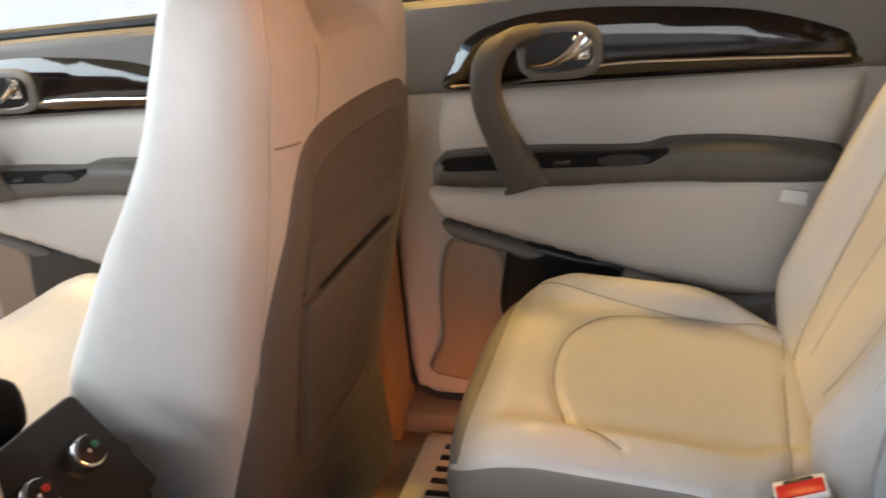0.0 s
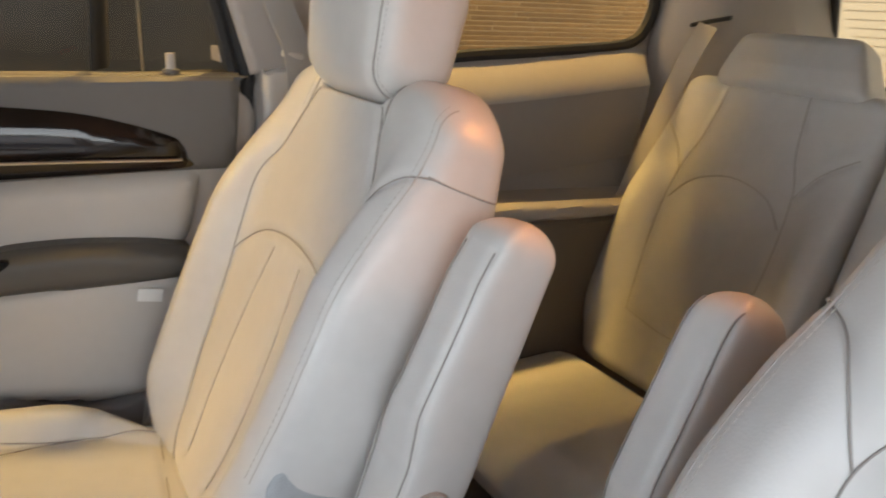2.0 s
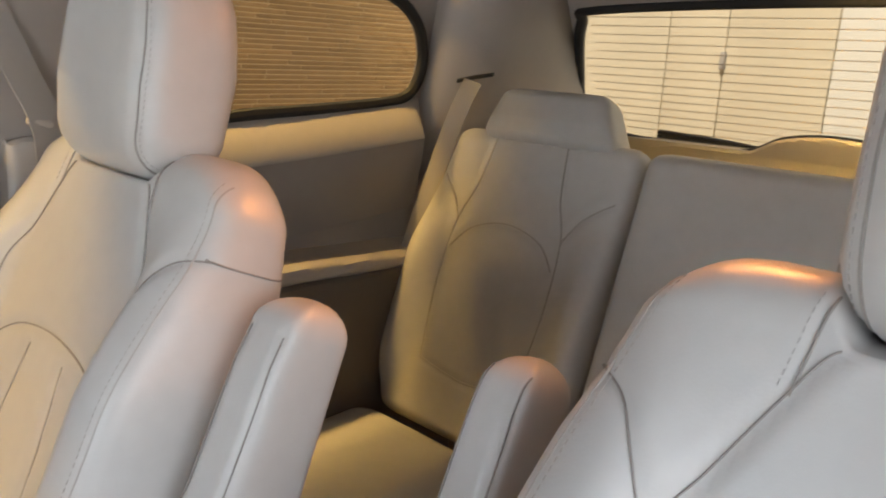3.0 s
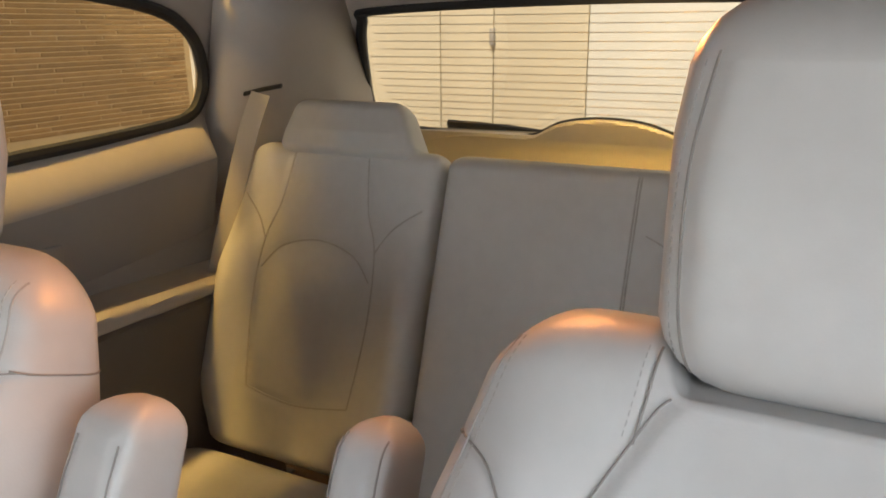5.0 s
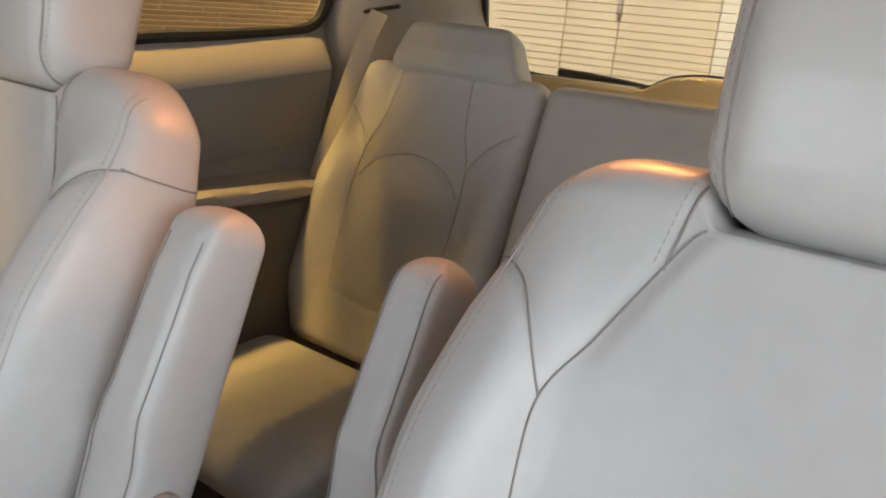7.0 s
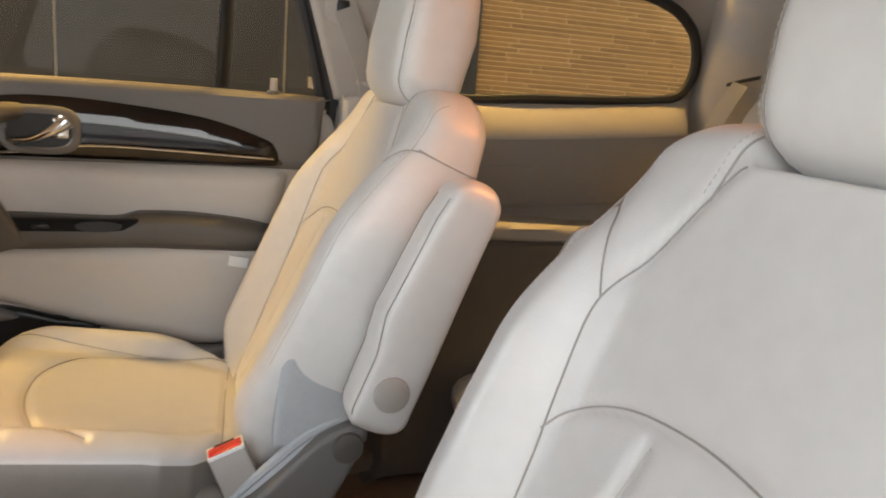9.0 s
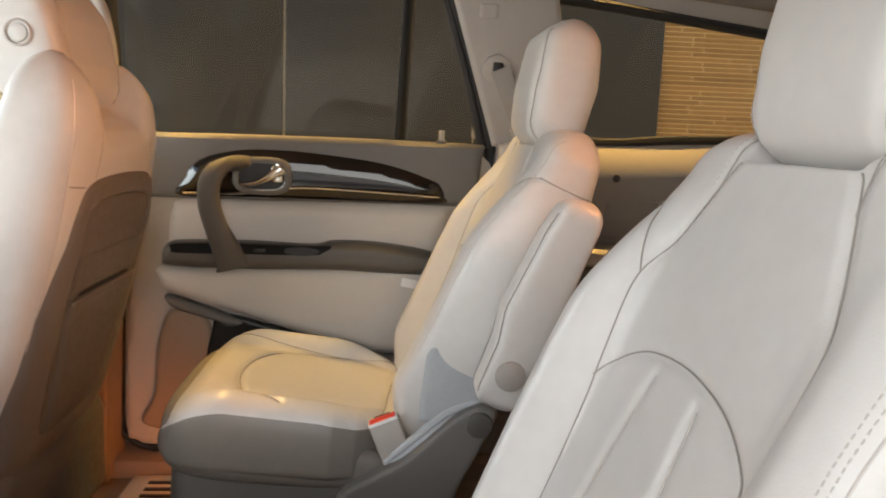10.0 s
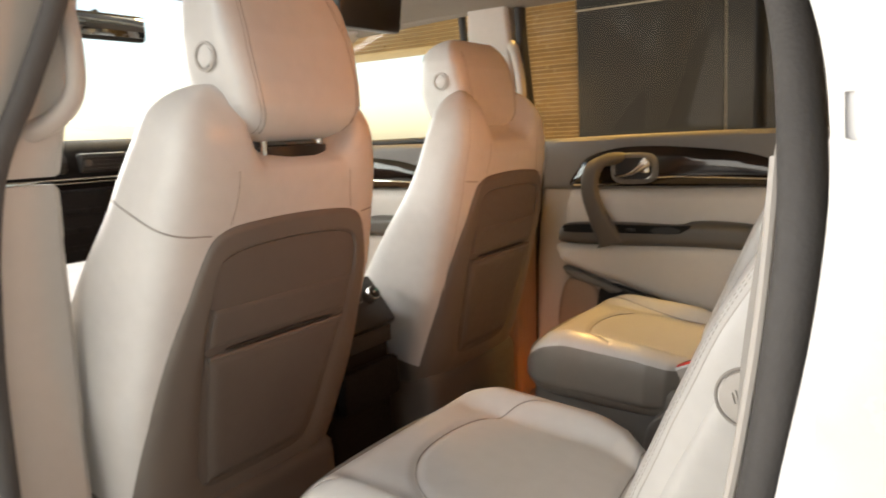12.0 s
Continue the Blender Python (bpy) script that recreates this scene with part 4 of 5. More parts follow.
def door(name, dx, label, rear):
    """A door's inner trim; dx shifts it along the car."""
    ob = thing(name, label, "door", kind="structure")
    ob.location = (dx, 0, 0)
    pl = flat_y(0.80, 1)

    def R(nm, outline, steps, mat, lab="", parent=None, n=6, hole=None):
        return relief(nm, spline(outline, n, closed=True), steps, pl, mat, parent or ob, lab, hole)
    base = [(0.165, 0.25), (0.19, 0.205), (0.26, 0.195), (0.60, 0.20), (0.80, 0.30), (0.90, 0.45), (0.965, 0.70), (0.985, 0.906), (0.60, 0.910), (0.215, 0.906), (0.20, 0.80), (0.175, 0.55)]
    R("door_panel", base, [(0, 0), (0, 0.022), (0.01, 0.03)], BEIGE, "beige door panel", n=8)
    up = [(0.206, 0.795), (0.209, 0.81), (0.217, 0.920), (0.221, 0.927), (0.45, 0.932), (0.70, 0.932), (0.974, 0.928), (0.981, 0.918), (0.974, 0.83), (0.970, 0.798), (0.962, 0.790), (0.80, 0.792), (0.5, 0.79), (0.214, 0.79)]
    R("belt_trim", up, [(0, 0.02), (0, 0.046), (0.010, 0.054)], TAUPE_SOFT, "dark taupe upper door trim")
    tube("belt_cap", spline([(0.20, 0.778, 0.918), (0.5, 0.776, 0.922), (0.75, 0.776, 0.922), (0.985, 0.778, 0.918)], 8), 0.0145, TAUPE_SOFT, ob, "taupe cap under the window", seg=10)
    acc = [(0.300, 0.798), (0.318, 0.840), (0.352, 0.878), (0.43, 0.900), (0.52, 0.904), (0.62, 0.898), (0.76, 0.881), (0.868, 0.848), (0.890, 0.830), (0.896, 0.812), (0.893, 0.797), (0.75, 0.796), (0.55, 0.797), (0.40, 0.797)]
    R("wood_accent", acc, [(0, 0.045), (0, 0.056), (0.02, 0.064), (0.045, 0.069)], WOOD, "glossy dark wood accent", n=10)
    tube("chrome_strip", [pl(u, v, 0.0705) for u, v in spline([(0.315, 0.803), (0.44, 0.806), (0.56, 0.822), (0.70, 0.820), (0.885, 0.812)], 8)], 0.0028, CHROME, ob, "thin chrome strip", seg=8)
    # inner handle
    oval = [(0.489 + 0.064 * math.copysign(abs(math.cos(q)) ** 0.62, math.cos(q)), 0.846 + 0.042 * math.copysign(abs(math.sin(q)) ** 0.62, math.sin(q))) for q in np.linspace(0, 2 * math.pi, 28, endpoint=False)]
    hb = R("handle_bezel", oval, [(0, 0.05), (0, 0.074), (0.005, 0.080), (0.012, 0.080)], TAUPE_SOFT, "taupe rounded handle bezel", n=2)
    R("handle_recess", [(u * 0.78 + 0.489 * 0.22, v * 0.68 + 0.846 * 0.32) for u, v in oval], [(0, 0.07), (0, 0.081)], BLACK, "black handle recess", parent=hb, n=2)
    tube("bezel_edge", [pl(u * 0.80 + 0.489 * 0.20, v * 0.72 + 0.846 * 0.28, 0.0815) for u, v in oval[14:]], 0.0016, CHROME, hb, "thin chrome edge", seg=6)
    pts = [pl(*q) for q in spline([(0.440, 0.828, 0.084), (0.472, 0.830, 0.092), (0.500, 0.841, 0.098), (0.522, 0.855, 0.097), (0.531, 0.864, 0.092)], 8)]
    tube("door_handle", pts, [0.004 + 0.0135 * (i / (len(pts) - 1)) ** 2.0 for i in range(len(pts))], CHROME, hb, "chrome door handle", seg=12)
    boxed("handle_paddle", pl(0.524, 0.852, 0.092), (0.026, 0.012, 0.036), CHROME, hb, "chrome handle paddle", bevel=0.005, seg=3)
    # upper pad
    pad = [(0.275, 0.70), (0.285, 0.765), (0.315, 0.788), (0.50, 0.790), (0.80, 0.789), (0.905, 0.789), (0.916, 0.780), (0.900, 0.70), (0.875, 0.672), (0.80, 0.668), (0.50, 0.665), (0.30, 0.668)]
    R("upper_pad", pad, [(0, 0.02), (0, 0.035), (0.012, 0.052), (0.035, 0.058)], BEIGE_LIGHT, "pale padded upper insert")
    # armrest with tray and cup hole
    arm = [(0.272, 0.660), (0.280, 0.686), (0.31, 0.697), (0.45, 0.700), (0.60, 0.696), (0.65, 0.706), (0.75, 0.704), (0.86, 0.688), (0.895, 0.665), (0.87, 0.636), (0.64, 0.641), (0.45, 0.638), (0.29, 0.642)]
    ar = R("armrest", arm, [(0, 0.02), (0, 0.085), (0.010, 0.108), (0.022, 0.112)], TAUPE, "dark taupe door armrest", n=8)
    tray = [(0.300, 0.683), (0.310, 0.695), (0.45, 0.698), (0.60, 0.697), (0.646, 0.698), (0.630, 0.684), (0.60, 0.677), (0.45, 0.676), (0.315, 0.675)]
    R("tray", tray, [(0, 0.100), (0, 0.1135)], DASH, "black switch tray", parent=ar)
    cup = [(0.582 + 0.038 * math.cos(a), 0.685 + 0.0095 * math.sin(a)) for a in np.linspace(0, 2 * math.pi, 12, endpoint=False)]
    R("cup_hole", cup, [(0, 0.108), (0, 0.1145)], BLACK, "black oval cup hole", parent=ar, n=3)
    boxed("window_switch", pl(0.490, 0.685, 0.114), (0.026, 0.008, 0.008), BLACK, ar, bevel=0.002)
    # pull grip
    g = [pl(*q) for q in ((0.452, 0.872, 0.066), (0.415, 0.870, 0.104), (0.390, 0.842, 0.124), (0.385, 0.795, 0.130), (0.397, 0.745, 0.128), (0.414, 0.700, 0.120), (0.430, 0.658, 0.106), (0.434, 0.644, 0.102))]
    strap("pull_grip", g, [(0, 0.020), (0.25, 0.022), (0.6, 0.024), (0.85, 0.034), (1, 0.042)], [(0, 0.014), (0.3, 0.016), (0.8, 0.015), (1, 0.012)], (1, 0, 0.4), TAUPE, ob, "dark taupe door pull")
    # lower pad, pocket
    lo = [(0.262, 0.634), (0.258, 0.605), (0.275, 0.580), (0.34, 0.556), (0.45, 0.524), (0.56, 0.489), (0.68, 0.455), (0.76, 0.440), (0.83, 0.452), (0.87, 0.52), (0.890, 0.645), (0.62, 0.647), (0.40, 0.645)]
    R("lower_pad", lo, [(0, 0.02), (0, 0.055), (0.012, 0.080), (0.03, 0.086)], BEIGE_LIGHT, "pale padded lower insert", n=8)
    sh = [(0.268, 0.566), (0.29, 0.535), (0.38, 0.508), (0.41, 0.495), (0.44, 0.508), (0.34, 0.545)]
    R("pad_underside", sh, [(0, 0.02), (0, 0.05), (0.01, 0.062)], TAUPE_SOFT, "taupe underside of the pad")
    po = [(0.375, 0.36), (0.372, 0.49), (0.40, 0.522), (0.50, 0.498), (0.575, 0.475), (0.60, 0.36)]
    R("pocket", po, [(0, 0.02), (0, 0.045), (0.01, 0.050)], BLACK, "dark door pocket")
    po2 = [(0.575, 0.33), (0.575, 0.475), (0.68, 0.447), (0.76, 0.432), (0.84, 0.442), (0.85, 0.38), (0.80, 0.32)]
    R("pocket_front", po2, [(0, 0.02), (0, 0.05), (0.012, 0.066)], QUARTER, "grey door pocket front")
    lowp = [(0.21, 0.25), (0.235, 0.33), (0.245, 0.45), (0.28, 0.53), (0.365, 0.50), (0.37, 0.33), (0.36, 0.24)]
    R("lower_panel", lowp, [(0, 0.02), (0, 0.034), (0.012, 0.044)], BEIGE_ORANGE_LIT, "beige lower door panel, coloured as if lit orange")
    # rubber seal round the edge
    seal = [(0.205, 0.930), (0.185, 0.80), (0.158, 0.55), (0.150, 0.26), (0.172, 0.205), (0.23, 0.182), (0.40, 0.178), (0.62, 0.182)]
    tube("door_seal", [pl(u, v, 0.012) for u, v in spline(seal, 8)], 0.009, RUBBER, ob, "black rubber door seal", seg=8)
    if rear:
        disc("lock_pin", (0.887, 0.776, 0.943), (0, 0, 1), 0.0072, 0.038, BUCKLE, ob, "grey lock pin", bevel=0.002, seg=14)
        disc("pin_collar", (0.887, 0.776, 0.936), (0, 0, 1), 0.0125, 0.006, TAUPE_SOFT, ob, "taupe collar round the lock pin", bevel=0.002, seg=20)
    return ob


door("door_1", 0.0, "beige and taupe rear door trim with dark wood accent", True)
door("door_2", -1.045, "beige and taupe front door trim with dark wood accent", False)


def window(name, outline, y0, sign, mat, label, rim=0.012, frame_mat=RUBBER, n=8, dx=0.0, parent_loc=(0, 0, 0)):
    """A side window: glass pane in a black frame."""
    ob = thing(name, label, "window", kind="structure")
    pl = flat_y(y0, sign)
    out = spline(outline, n, closed=True)
    pane = relief("pane", out, [(0, 0), (0, 0.004)], pl, mat, ob, "tinted glass pane")
    pane.visible_shadow = False
    tube("window_frame", [pl(q[0], q[1], 0.006) for q in out], rim, frame_mat, ob, "black rubber window frame", seg=8, closed=True)
    return ob


REAR_WIN = cornered([(0.170, 0.922), (0.985, 0.924), (0.860, 1.308), (0.175, 1.342)], 0.06)
QUARTER_WIN = [(1.215, 0.955), (1.45, 0.960), (1.70, 0.972), (1.80, 0.985), (1.836, 1.02), (1.838, 1.08), (1.80, 1.145), (1.70, 1.192), (1.45, 1.225), (1.14, 1.258), (1.125, 1.235), (1.175, 1.08)]
for sign, tag in ((1, "1"), (-1, "2")):
    if sign > 0:
        w = window("window_1", REAR_WIN, 0.80, sign, GLASS_TINT, "tinted rear door window in black frame")
        pl = flat_y(0.80, sign)
        strip("divider", [pl(0.792, 0.94, 0.008), pl(0.799, 1.12, 0.008), pl(0.806, 1.30, 0.008)], 0.019, BLACK, w, "black window divider")
        window("window_3", cornered([(-0.06, 0.945), (-0.02, 1.337), (-0.40, 1.325), (-1.14, 0.985), (-1.16, 0.945)], 0.06), 0.80, sign, GLASS_CLEAR, "front door window")
    else:
        window("window_4", cornered([(-0.06, 0.945), (-0.02, 1.337), (-0.40, 1.325), (-1.14, 0.985), (-1.16, 0.945)], 0.06), 0.80, sign, GLASS_CLEAR, "driver's door window")
    if sign > 0:
        window("window_quarter_" + tag, QUARTER_WIN, 0.805, sign, GLASS_TINT, "tinted quarter window in black frame")

# ---- rear quarter trim ----


def quarter(sign, side):
    pl = flat_y(0.815, sign)
    ob = thing("wall_" + side + "_rear", "grey moulded side trim beside the third row", "trim", kind="structure")
    x0 = 1.00 if sign > 0 else 1.16
    panel = cornered([(x0, 0.14), (x0, 0.935), (1.88, 0.945), (1.95, 0.14)], 0.03)
    relief("side_panel", spline(panel, 4, closed=True), [(0, -0.03), (0, 0.02), (0.006, 0.026)], pl, QUARTER, ob, "grey upper side panel")
    if sign < 0:
        return ob
    # sill below the window, sloping up to the glass
    xs = np.linspace(1.13, 1.85, 28)
    for nm, mat, lab, prof in (("window_sill", BEIGE, "beige sloping sill under the quarter window", [(0.0, 0.0), (0.018, -0.010), (0.056, -0.050), (0.067, -0.074), (0.068, -0.080), (0.0, -0.080)]),
                               ("upper_panel", QUARTER, "grey bulged panel under the sill", [(0.0, -0.0803), (0.0675, -0.0803), (0.066, -0.10), (0.062, -0.13), (0.048, -0.18), (0.026, -0.235), (0.0, -0.24)])):
        verts, faces = [], []
        for x in xs:
            zt = 0.948 + 0.035 * ((x - 1.2) / 0.6) ** 1.5 if x > 1.2 else 0.948
            thin = min(1.0, 0.25 + (1.86 - x) / 0.05)
            for h, dz in prof:
                verts.append(pl(x, zt + dz, h * thin + 0.01))
        k = len(prof)
        for i in range(len(xs) - 1):
            for j in range(k):
                a, b = i * k + j, i * k + (j + 1) % k
                faces.append((a, b, b + k, a + k))
        faces += [tuple(range(k)), tuple(range((len(xs) - 1) * k, len(xs) * k))]
        finish(nm, verts, faces, mat, ob, lab)
    # armrest ledge and the wheel-house panel below it
    sh = cornered([(1.12, 0.14), (1.12, 0.672), (1.84, 0.648), (1.90, 0.14)], 0.03)
    relief("wheel_house", spline(sh, 4, closed=True), [(0, 0), (0, 0.125), (0.012, 0.137)], pl, BACK_RIM, ob, "taupe wheel-house panel")
    led = spline(cornered([(1.11, 0.668), (1.11, 0.712), (1.47, 0.700), (1.85, 0.679), (1.85, 0.642), (1.47, 0.660)], 0.1), 5, closed=True)
    relief("side_ledge", led, [(0, 0), (0, 0.122), (0.016, 0.138)], pl, BEIGE, ob, "beige armrest ledge beside the third row")
    disc("trim_button", pl(1.292, 0.868, 0.077), (0, -sign, 0), 0.009, 0.008, TAUPE, ob, "dark round trim button", seg=18)
    # access cover that follows the bulge of the panel
    def bulge(u, v, h):
        return pl(u, v, lerp([(0.08, 0.0675), (0.10, 0.066), (0.13, 0.062), (0.18, 0.048), (0.235, 0.026)], 0.951 - v) + 0.01 + h)
    cover = cornered([(1.275, 0.728), (1.275, 0.815), (1.455, 0.818), (1.455, 0.728)], 0.12)
    relief("access_cover", spline(cover, 4, closed=True), [(0, -0.004), (0, 0.003), (0.004, 0.0055)], bulge, QUARTER, ob, "grey rounded access cover")
    # trim round the window opening
    inner = spline(QUARTER_WIN, 8, closed=True)
    ring = [(min(1.93, 1.5 + (q[0] - 1.5) * 1.45), min(1.28, max(0.90, 1.09 + (q[1] - 1.09) * 2.4))) for q in inner]
    relief("window_surround", ring, [(0, -0.014), (0, 0.0)], flat_y(0.806, sign), BEIGE, ob, "beige trim round the quarter window", hole=inner)
    # rear corner pillar with belt outlet
    verts, faces = [], []
    lines = [(1.86, 0.805), (1.89, 0.765), (1.94, 0.715), (2.02, 0.695), (2.16, 0.69), (2.36, 0.70)]
    zs = np.linspace(0.14, 1.26, 12)
    for z in zs:
        for x, y in lines:
            lean = max(0, z - 0.93) * 0.22
            verts.append((x - max(0, z - 0.93) * 0.62 * (x - 1.86) / 0.5, sign * (y - lean), z))
    k = len(lines)
    for i in range(len(zs) - 1):
        for j in range(k - 1):
            a = i * k + j
            faces.append((a, a + 1, a + k + 1, a + k))
    pil = finish("rear_pillar", verts, faces, BEIGE, ob, "beige rear pillar trim")
    md = pil.modifiers.new("thick", "SOLIDIFY")
    md.thickness, md.offset = 0.02, 0
    return ob


quarter(1, "right")
quarter(-1, "left")

# ---- rear end: lift gate with window, wiper, hump ----


def tail(u, v, h):
    """Points on the lift gate: u across, v up, h towards the cabin."""
    x = 2.42 - 0.78 * (v - 0.88) if v > 0.88 else 2.42 + 0.02 * (0.88 - v)
    return (x - h, u, v)


gate = thing("lift_gate", "lift gate trim with heated rear window", "door", kind="structure")
hole = [(0.64, 0.90), (0.70, 0.94), (0.665, 1.06), (0.615, 1.165), (0.55, 1.192), (0.0, 1.205), (-0.55, 1.192), (-0.615, 1.165), (-0.665, 1.06), (-0.70, 0.94), (-0.64, 0.90), (0.0, 0.875)]
outer = [(0.74, 0.85), (0.80, 0.92), (0.76, 1.08), (0.70, 1.22), (0.60, 1.27), (0.0, 1.29), (-0.60, 1.27), (-0.70, 1.22), (-0.76, 1.08), (-0.80, 0.92), (-0.74, 0.85), (0.0, 0.80)]
ho, ou = spline(hole, 6, closed=True), spline(outer, 6, closed=True)
relief("gate_frame", ou, [(0, -0.02), (0, 0.02)], tail, BEIGE, gate, "beige lift gate trim", hole=ho)
pane = relief("pane", ho, [(0, -0.012), (0, -0.008)], tail, GLASS_REAR, gate, "heated rear window glass")
pane.visible_shadow = False
tube("window_frame", [tail(q[0], q[1], 0.008) for q in ho], 0.012, RUBBER, gate, "black window frame", seg=8, closed=True)
low_gate = spline(cornered([(0.78, 0.14), (0.78, 0.90), (-0.78, 0.90), (-0.78, 0.14)], 0.04), 4, closed=True)
relief("gate_lower", low_gate, [(0, -0.04), (0, 0.03), (0.01, 0.04)], tail, CREAM, gate, "cream lower lift gate trim")
hump = spline([(0.34, 0.885), (0.26, 0.905), (0.19, 0.938), (0.10, 0.952), (0.0, 0.945), (-0.08, 0.915), (-0.15, 0.885), (0.1, 0.86)], 8, closed=True)
relief("wiper_hump", hump, [(0, 0.0), (0, 0.03), (0.008, 0.04)], tail, CREAM, gate, "cream wiper motor cover")
tube("hump_edge", [tail(q[0], q[1], 0.012) for q in hump[:48]], 0.005, RUBBER, gate)
for i in range(15):
    z = 0.925 + 0.018 * i
    half = 0.64 if z < 1.1 else 0.60
    tube("defroster_line", [tail(-half, z, -0.004), tail(half, z, -0.004)], 0.0008, DEFROST, gate, seg=5)
wiper = thing("rear_wiper", "black rear window wiper resting on the glass", "wiper")
tube("wiper_blade", [tail(u, v, -0.045) for u, v in spline([(0.52, 0.912), (0.36, 0.905), (0.22, 0.892)], 8)], 0.011, BLACK, wiper, seg=8)
tube("wiper_arm", [tail(u, v, -0.060) for u, v in spline([(0.46, 0.914), (0.33, 0.906), (0.15, 0.884)], 8)], 0.006, RUBBER, wiper, seg=8)

# ---- centre console and dash ----
con = thing("centre_console", "black centre console with rear climate dials", "console")
con.location = (0, 0, 0.13)


def C(x, y, z):
    return Vector((x, y, z - 0.13))


boxed("console_body", C(-0.20, -0.02, 0.36), (0.66, 0.21, 0.46), DASH, con, "black plastic console body", bevel=0.02, seg=3)
boxed("console_lid", C(-0.24, -0.02, 0.62), (0.50, 0.22, 0.07), DASH, con, "dark padded console lid", bevel=0.025, seg=3)
boxed("climate_panel", C(0.128, -0.028, 0.602), (0.03, 0.165, 0.12), BLACK, con, "black rear climate panel", bevel=0.008, m=Matrix.Rotation(radians(-38), 4, "Y"))
ax = Vector((math.cos(radians(38)), 0, math.sin(radians(38))))
for y, cm in ((-0.05, DIAL_RED), (0.010, DIAL_GREEN)):
    c = C(0.143, y - 0.004, 0.622)
    kn = disc("dial", c, ax, 0.0165, 0.028, CHROME, con, "chrome-ringed climate dial", bevel=0.004)
    disc("dial_face", c + ax * 0.0155, ax, 0.0135, 0.004, BLACK, kn, bevel=0.001)
    disc("dial_mark", c + ax * 0.0176 + Vector((0, 0.004, 0.002)), ax, 0.0035, 0.002, cm, kn, bevel=0.0005)
    boxed("dial_mark", c + ax * 0.0178 + Vector((0, -0.004, -0.001)), (0.002, 0.0025, 0.006), WHITE_TAG, kn, bevel=0.0005)
boxed("rear_tray", C(0.145, -0.02, 0.43), (0.03, 0.19, 0.09), DASH, con, "dark storage tray", bevel=0.01)
boxed("rear_vent", C(0.140, -0.02, 0.53), (0.02, 0.17, 0.045), RUBBER, con, "black rear vent", bevel=0.006)

dash = thing("dashboard", "black dashboard with chrome strip and vents", "dashboard")
dpad = Pad((-1.0, -0.75, 0.825), (0, 1, 0), (1, 0, 0.1), (0, 0, 1), 1.5, [(0, 0.17), (1.5, 0.17)], [(0, 0.14), (1.5, 0.14)], [(0, 0.25), (1.5, 0.25)], ex=0.5, en=0.6, r=0.05)
dpad.build("dash_body", DASH, dash, "black soft dashboard", nt=60, ns=40)
for z in (0.877, 0.889):
    tube("chrome_strip", [(-0.854, y, z) for y in np.linspace(-0.7, 0.7, 12)], 0.004, CHROME, dash, "thin chrome strip", seg=8)
for y in (-0.58, -0.13, 0.06, 0.58):
    vent = boxed("air_vent", (-0.862, y, 0.932), (0.035, 0.15, 0.055), RUBBER, dash, "black air vent with slats", bevel=0.01)
    for k in range(4):
        boxed("slat", (-0.846, y, 0.915 + 0.011 * k), (0.012, 0.14, 0.003), BLACK, vent, bevel=0.001)
    disc("vent_knob", (-0.843, y - 0.055, 0.932), (1, 0, 0), 0.010, 0.008, TAUPE, vent)
stack = boxed("radio_panel", (-0.845, 0, 0.76), (0.06, 0.26, 0.20), DASH, dash, "black radio panel", bevel=0.015)
for r in range(3):
    for k in range(5):
        boxed("button", (-0.8145, -0.09 + 0.045 * k, 0.70 + 0.05 * r), (0.005, 0.034, 0.016), DASH, stack, bevel=0.003)
mir = thing("rear_view_mirror", "dark rear-view mirror on the windscreen", "mirror")
boxed("mirror_housing", (-0.57, -0.085, 1.266), (0.03, 0.23, 0.066), RUBBER, mir, "dark mirror housing", bevel=0.014, seg=3)
boxed("mirror_glass", (-0.5535, -0.085, 1.266), (0.003, 0.21, 0.050), MIRROR, mir, "mirror glass", bevel=0.001)
tube("mirror_stalk", [(-0.575, -0.085, 1.28), (-0.60, -0.085, 1.305)], 0.009, RUBBER, mir, seg=8)

# ---- housings for the added lamps ----
for lx, ly, lz, power in UNSEEN_SIDE_LAMPS:
    cl = thing("unseen_side_lamp", "added hanging lamp with warm lens, out of view beside the car", "lamp", "carport lamps")
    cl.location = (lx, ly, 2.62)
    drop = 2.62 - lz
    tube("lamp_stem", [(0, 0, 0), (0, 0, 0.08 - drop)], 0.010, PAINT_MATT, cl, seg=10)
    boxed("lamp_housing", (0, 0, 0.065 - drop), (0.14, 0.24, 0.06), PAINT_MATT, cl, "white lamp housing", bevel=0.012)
    boxed("lens", (0, 0, 0.028 - drop), (0.11, 0.20, 0.02), LENS, cl, "glowing lens of an added lamp", bevel=0.006)

fw = thing("added_footwell_lamp", "small added lamp low on the seat base, lighting the footwell", "lamp")
disc("lens", (0.404, 0.565, 0.245), (-1, 0.4, 0), 0.018, 0.010, LENS, fw, "glowing lens of an added lamp")
rl = thing("assumed_roof_lamp", "assumed grey cabin lamp under the middle of the roof", "lamp", "cabin lamps")
boxed("lamp_base", (1.53, -0.02, 1.296), (0.08, 0.24, 0.05), SEAL, rl, "grey lamp base", bevel=0.006)
boxed("lens", (1.518, -0.02, 1.270), (0.05, 0.20, 0.010), LENS, rl, "glowing lens of an added lamp", bevel=0.003)

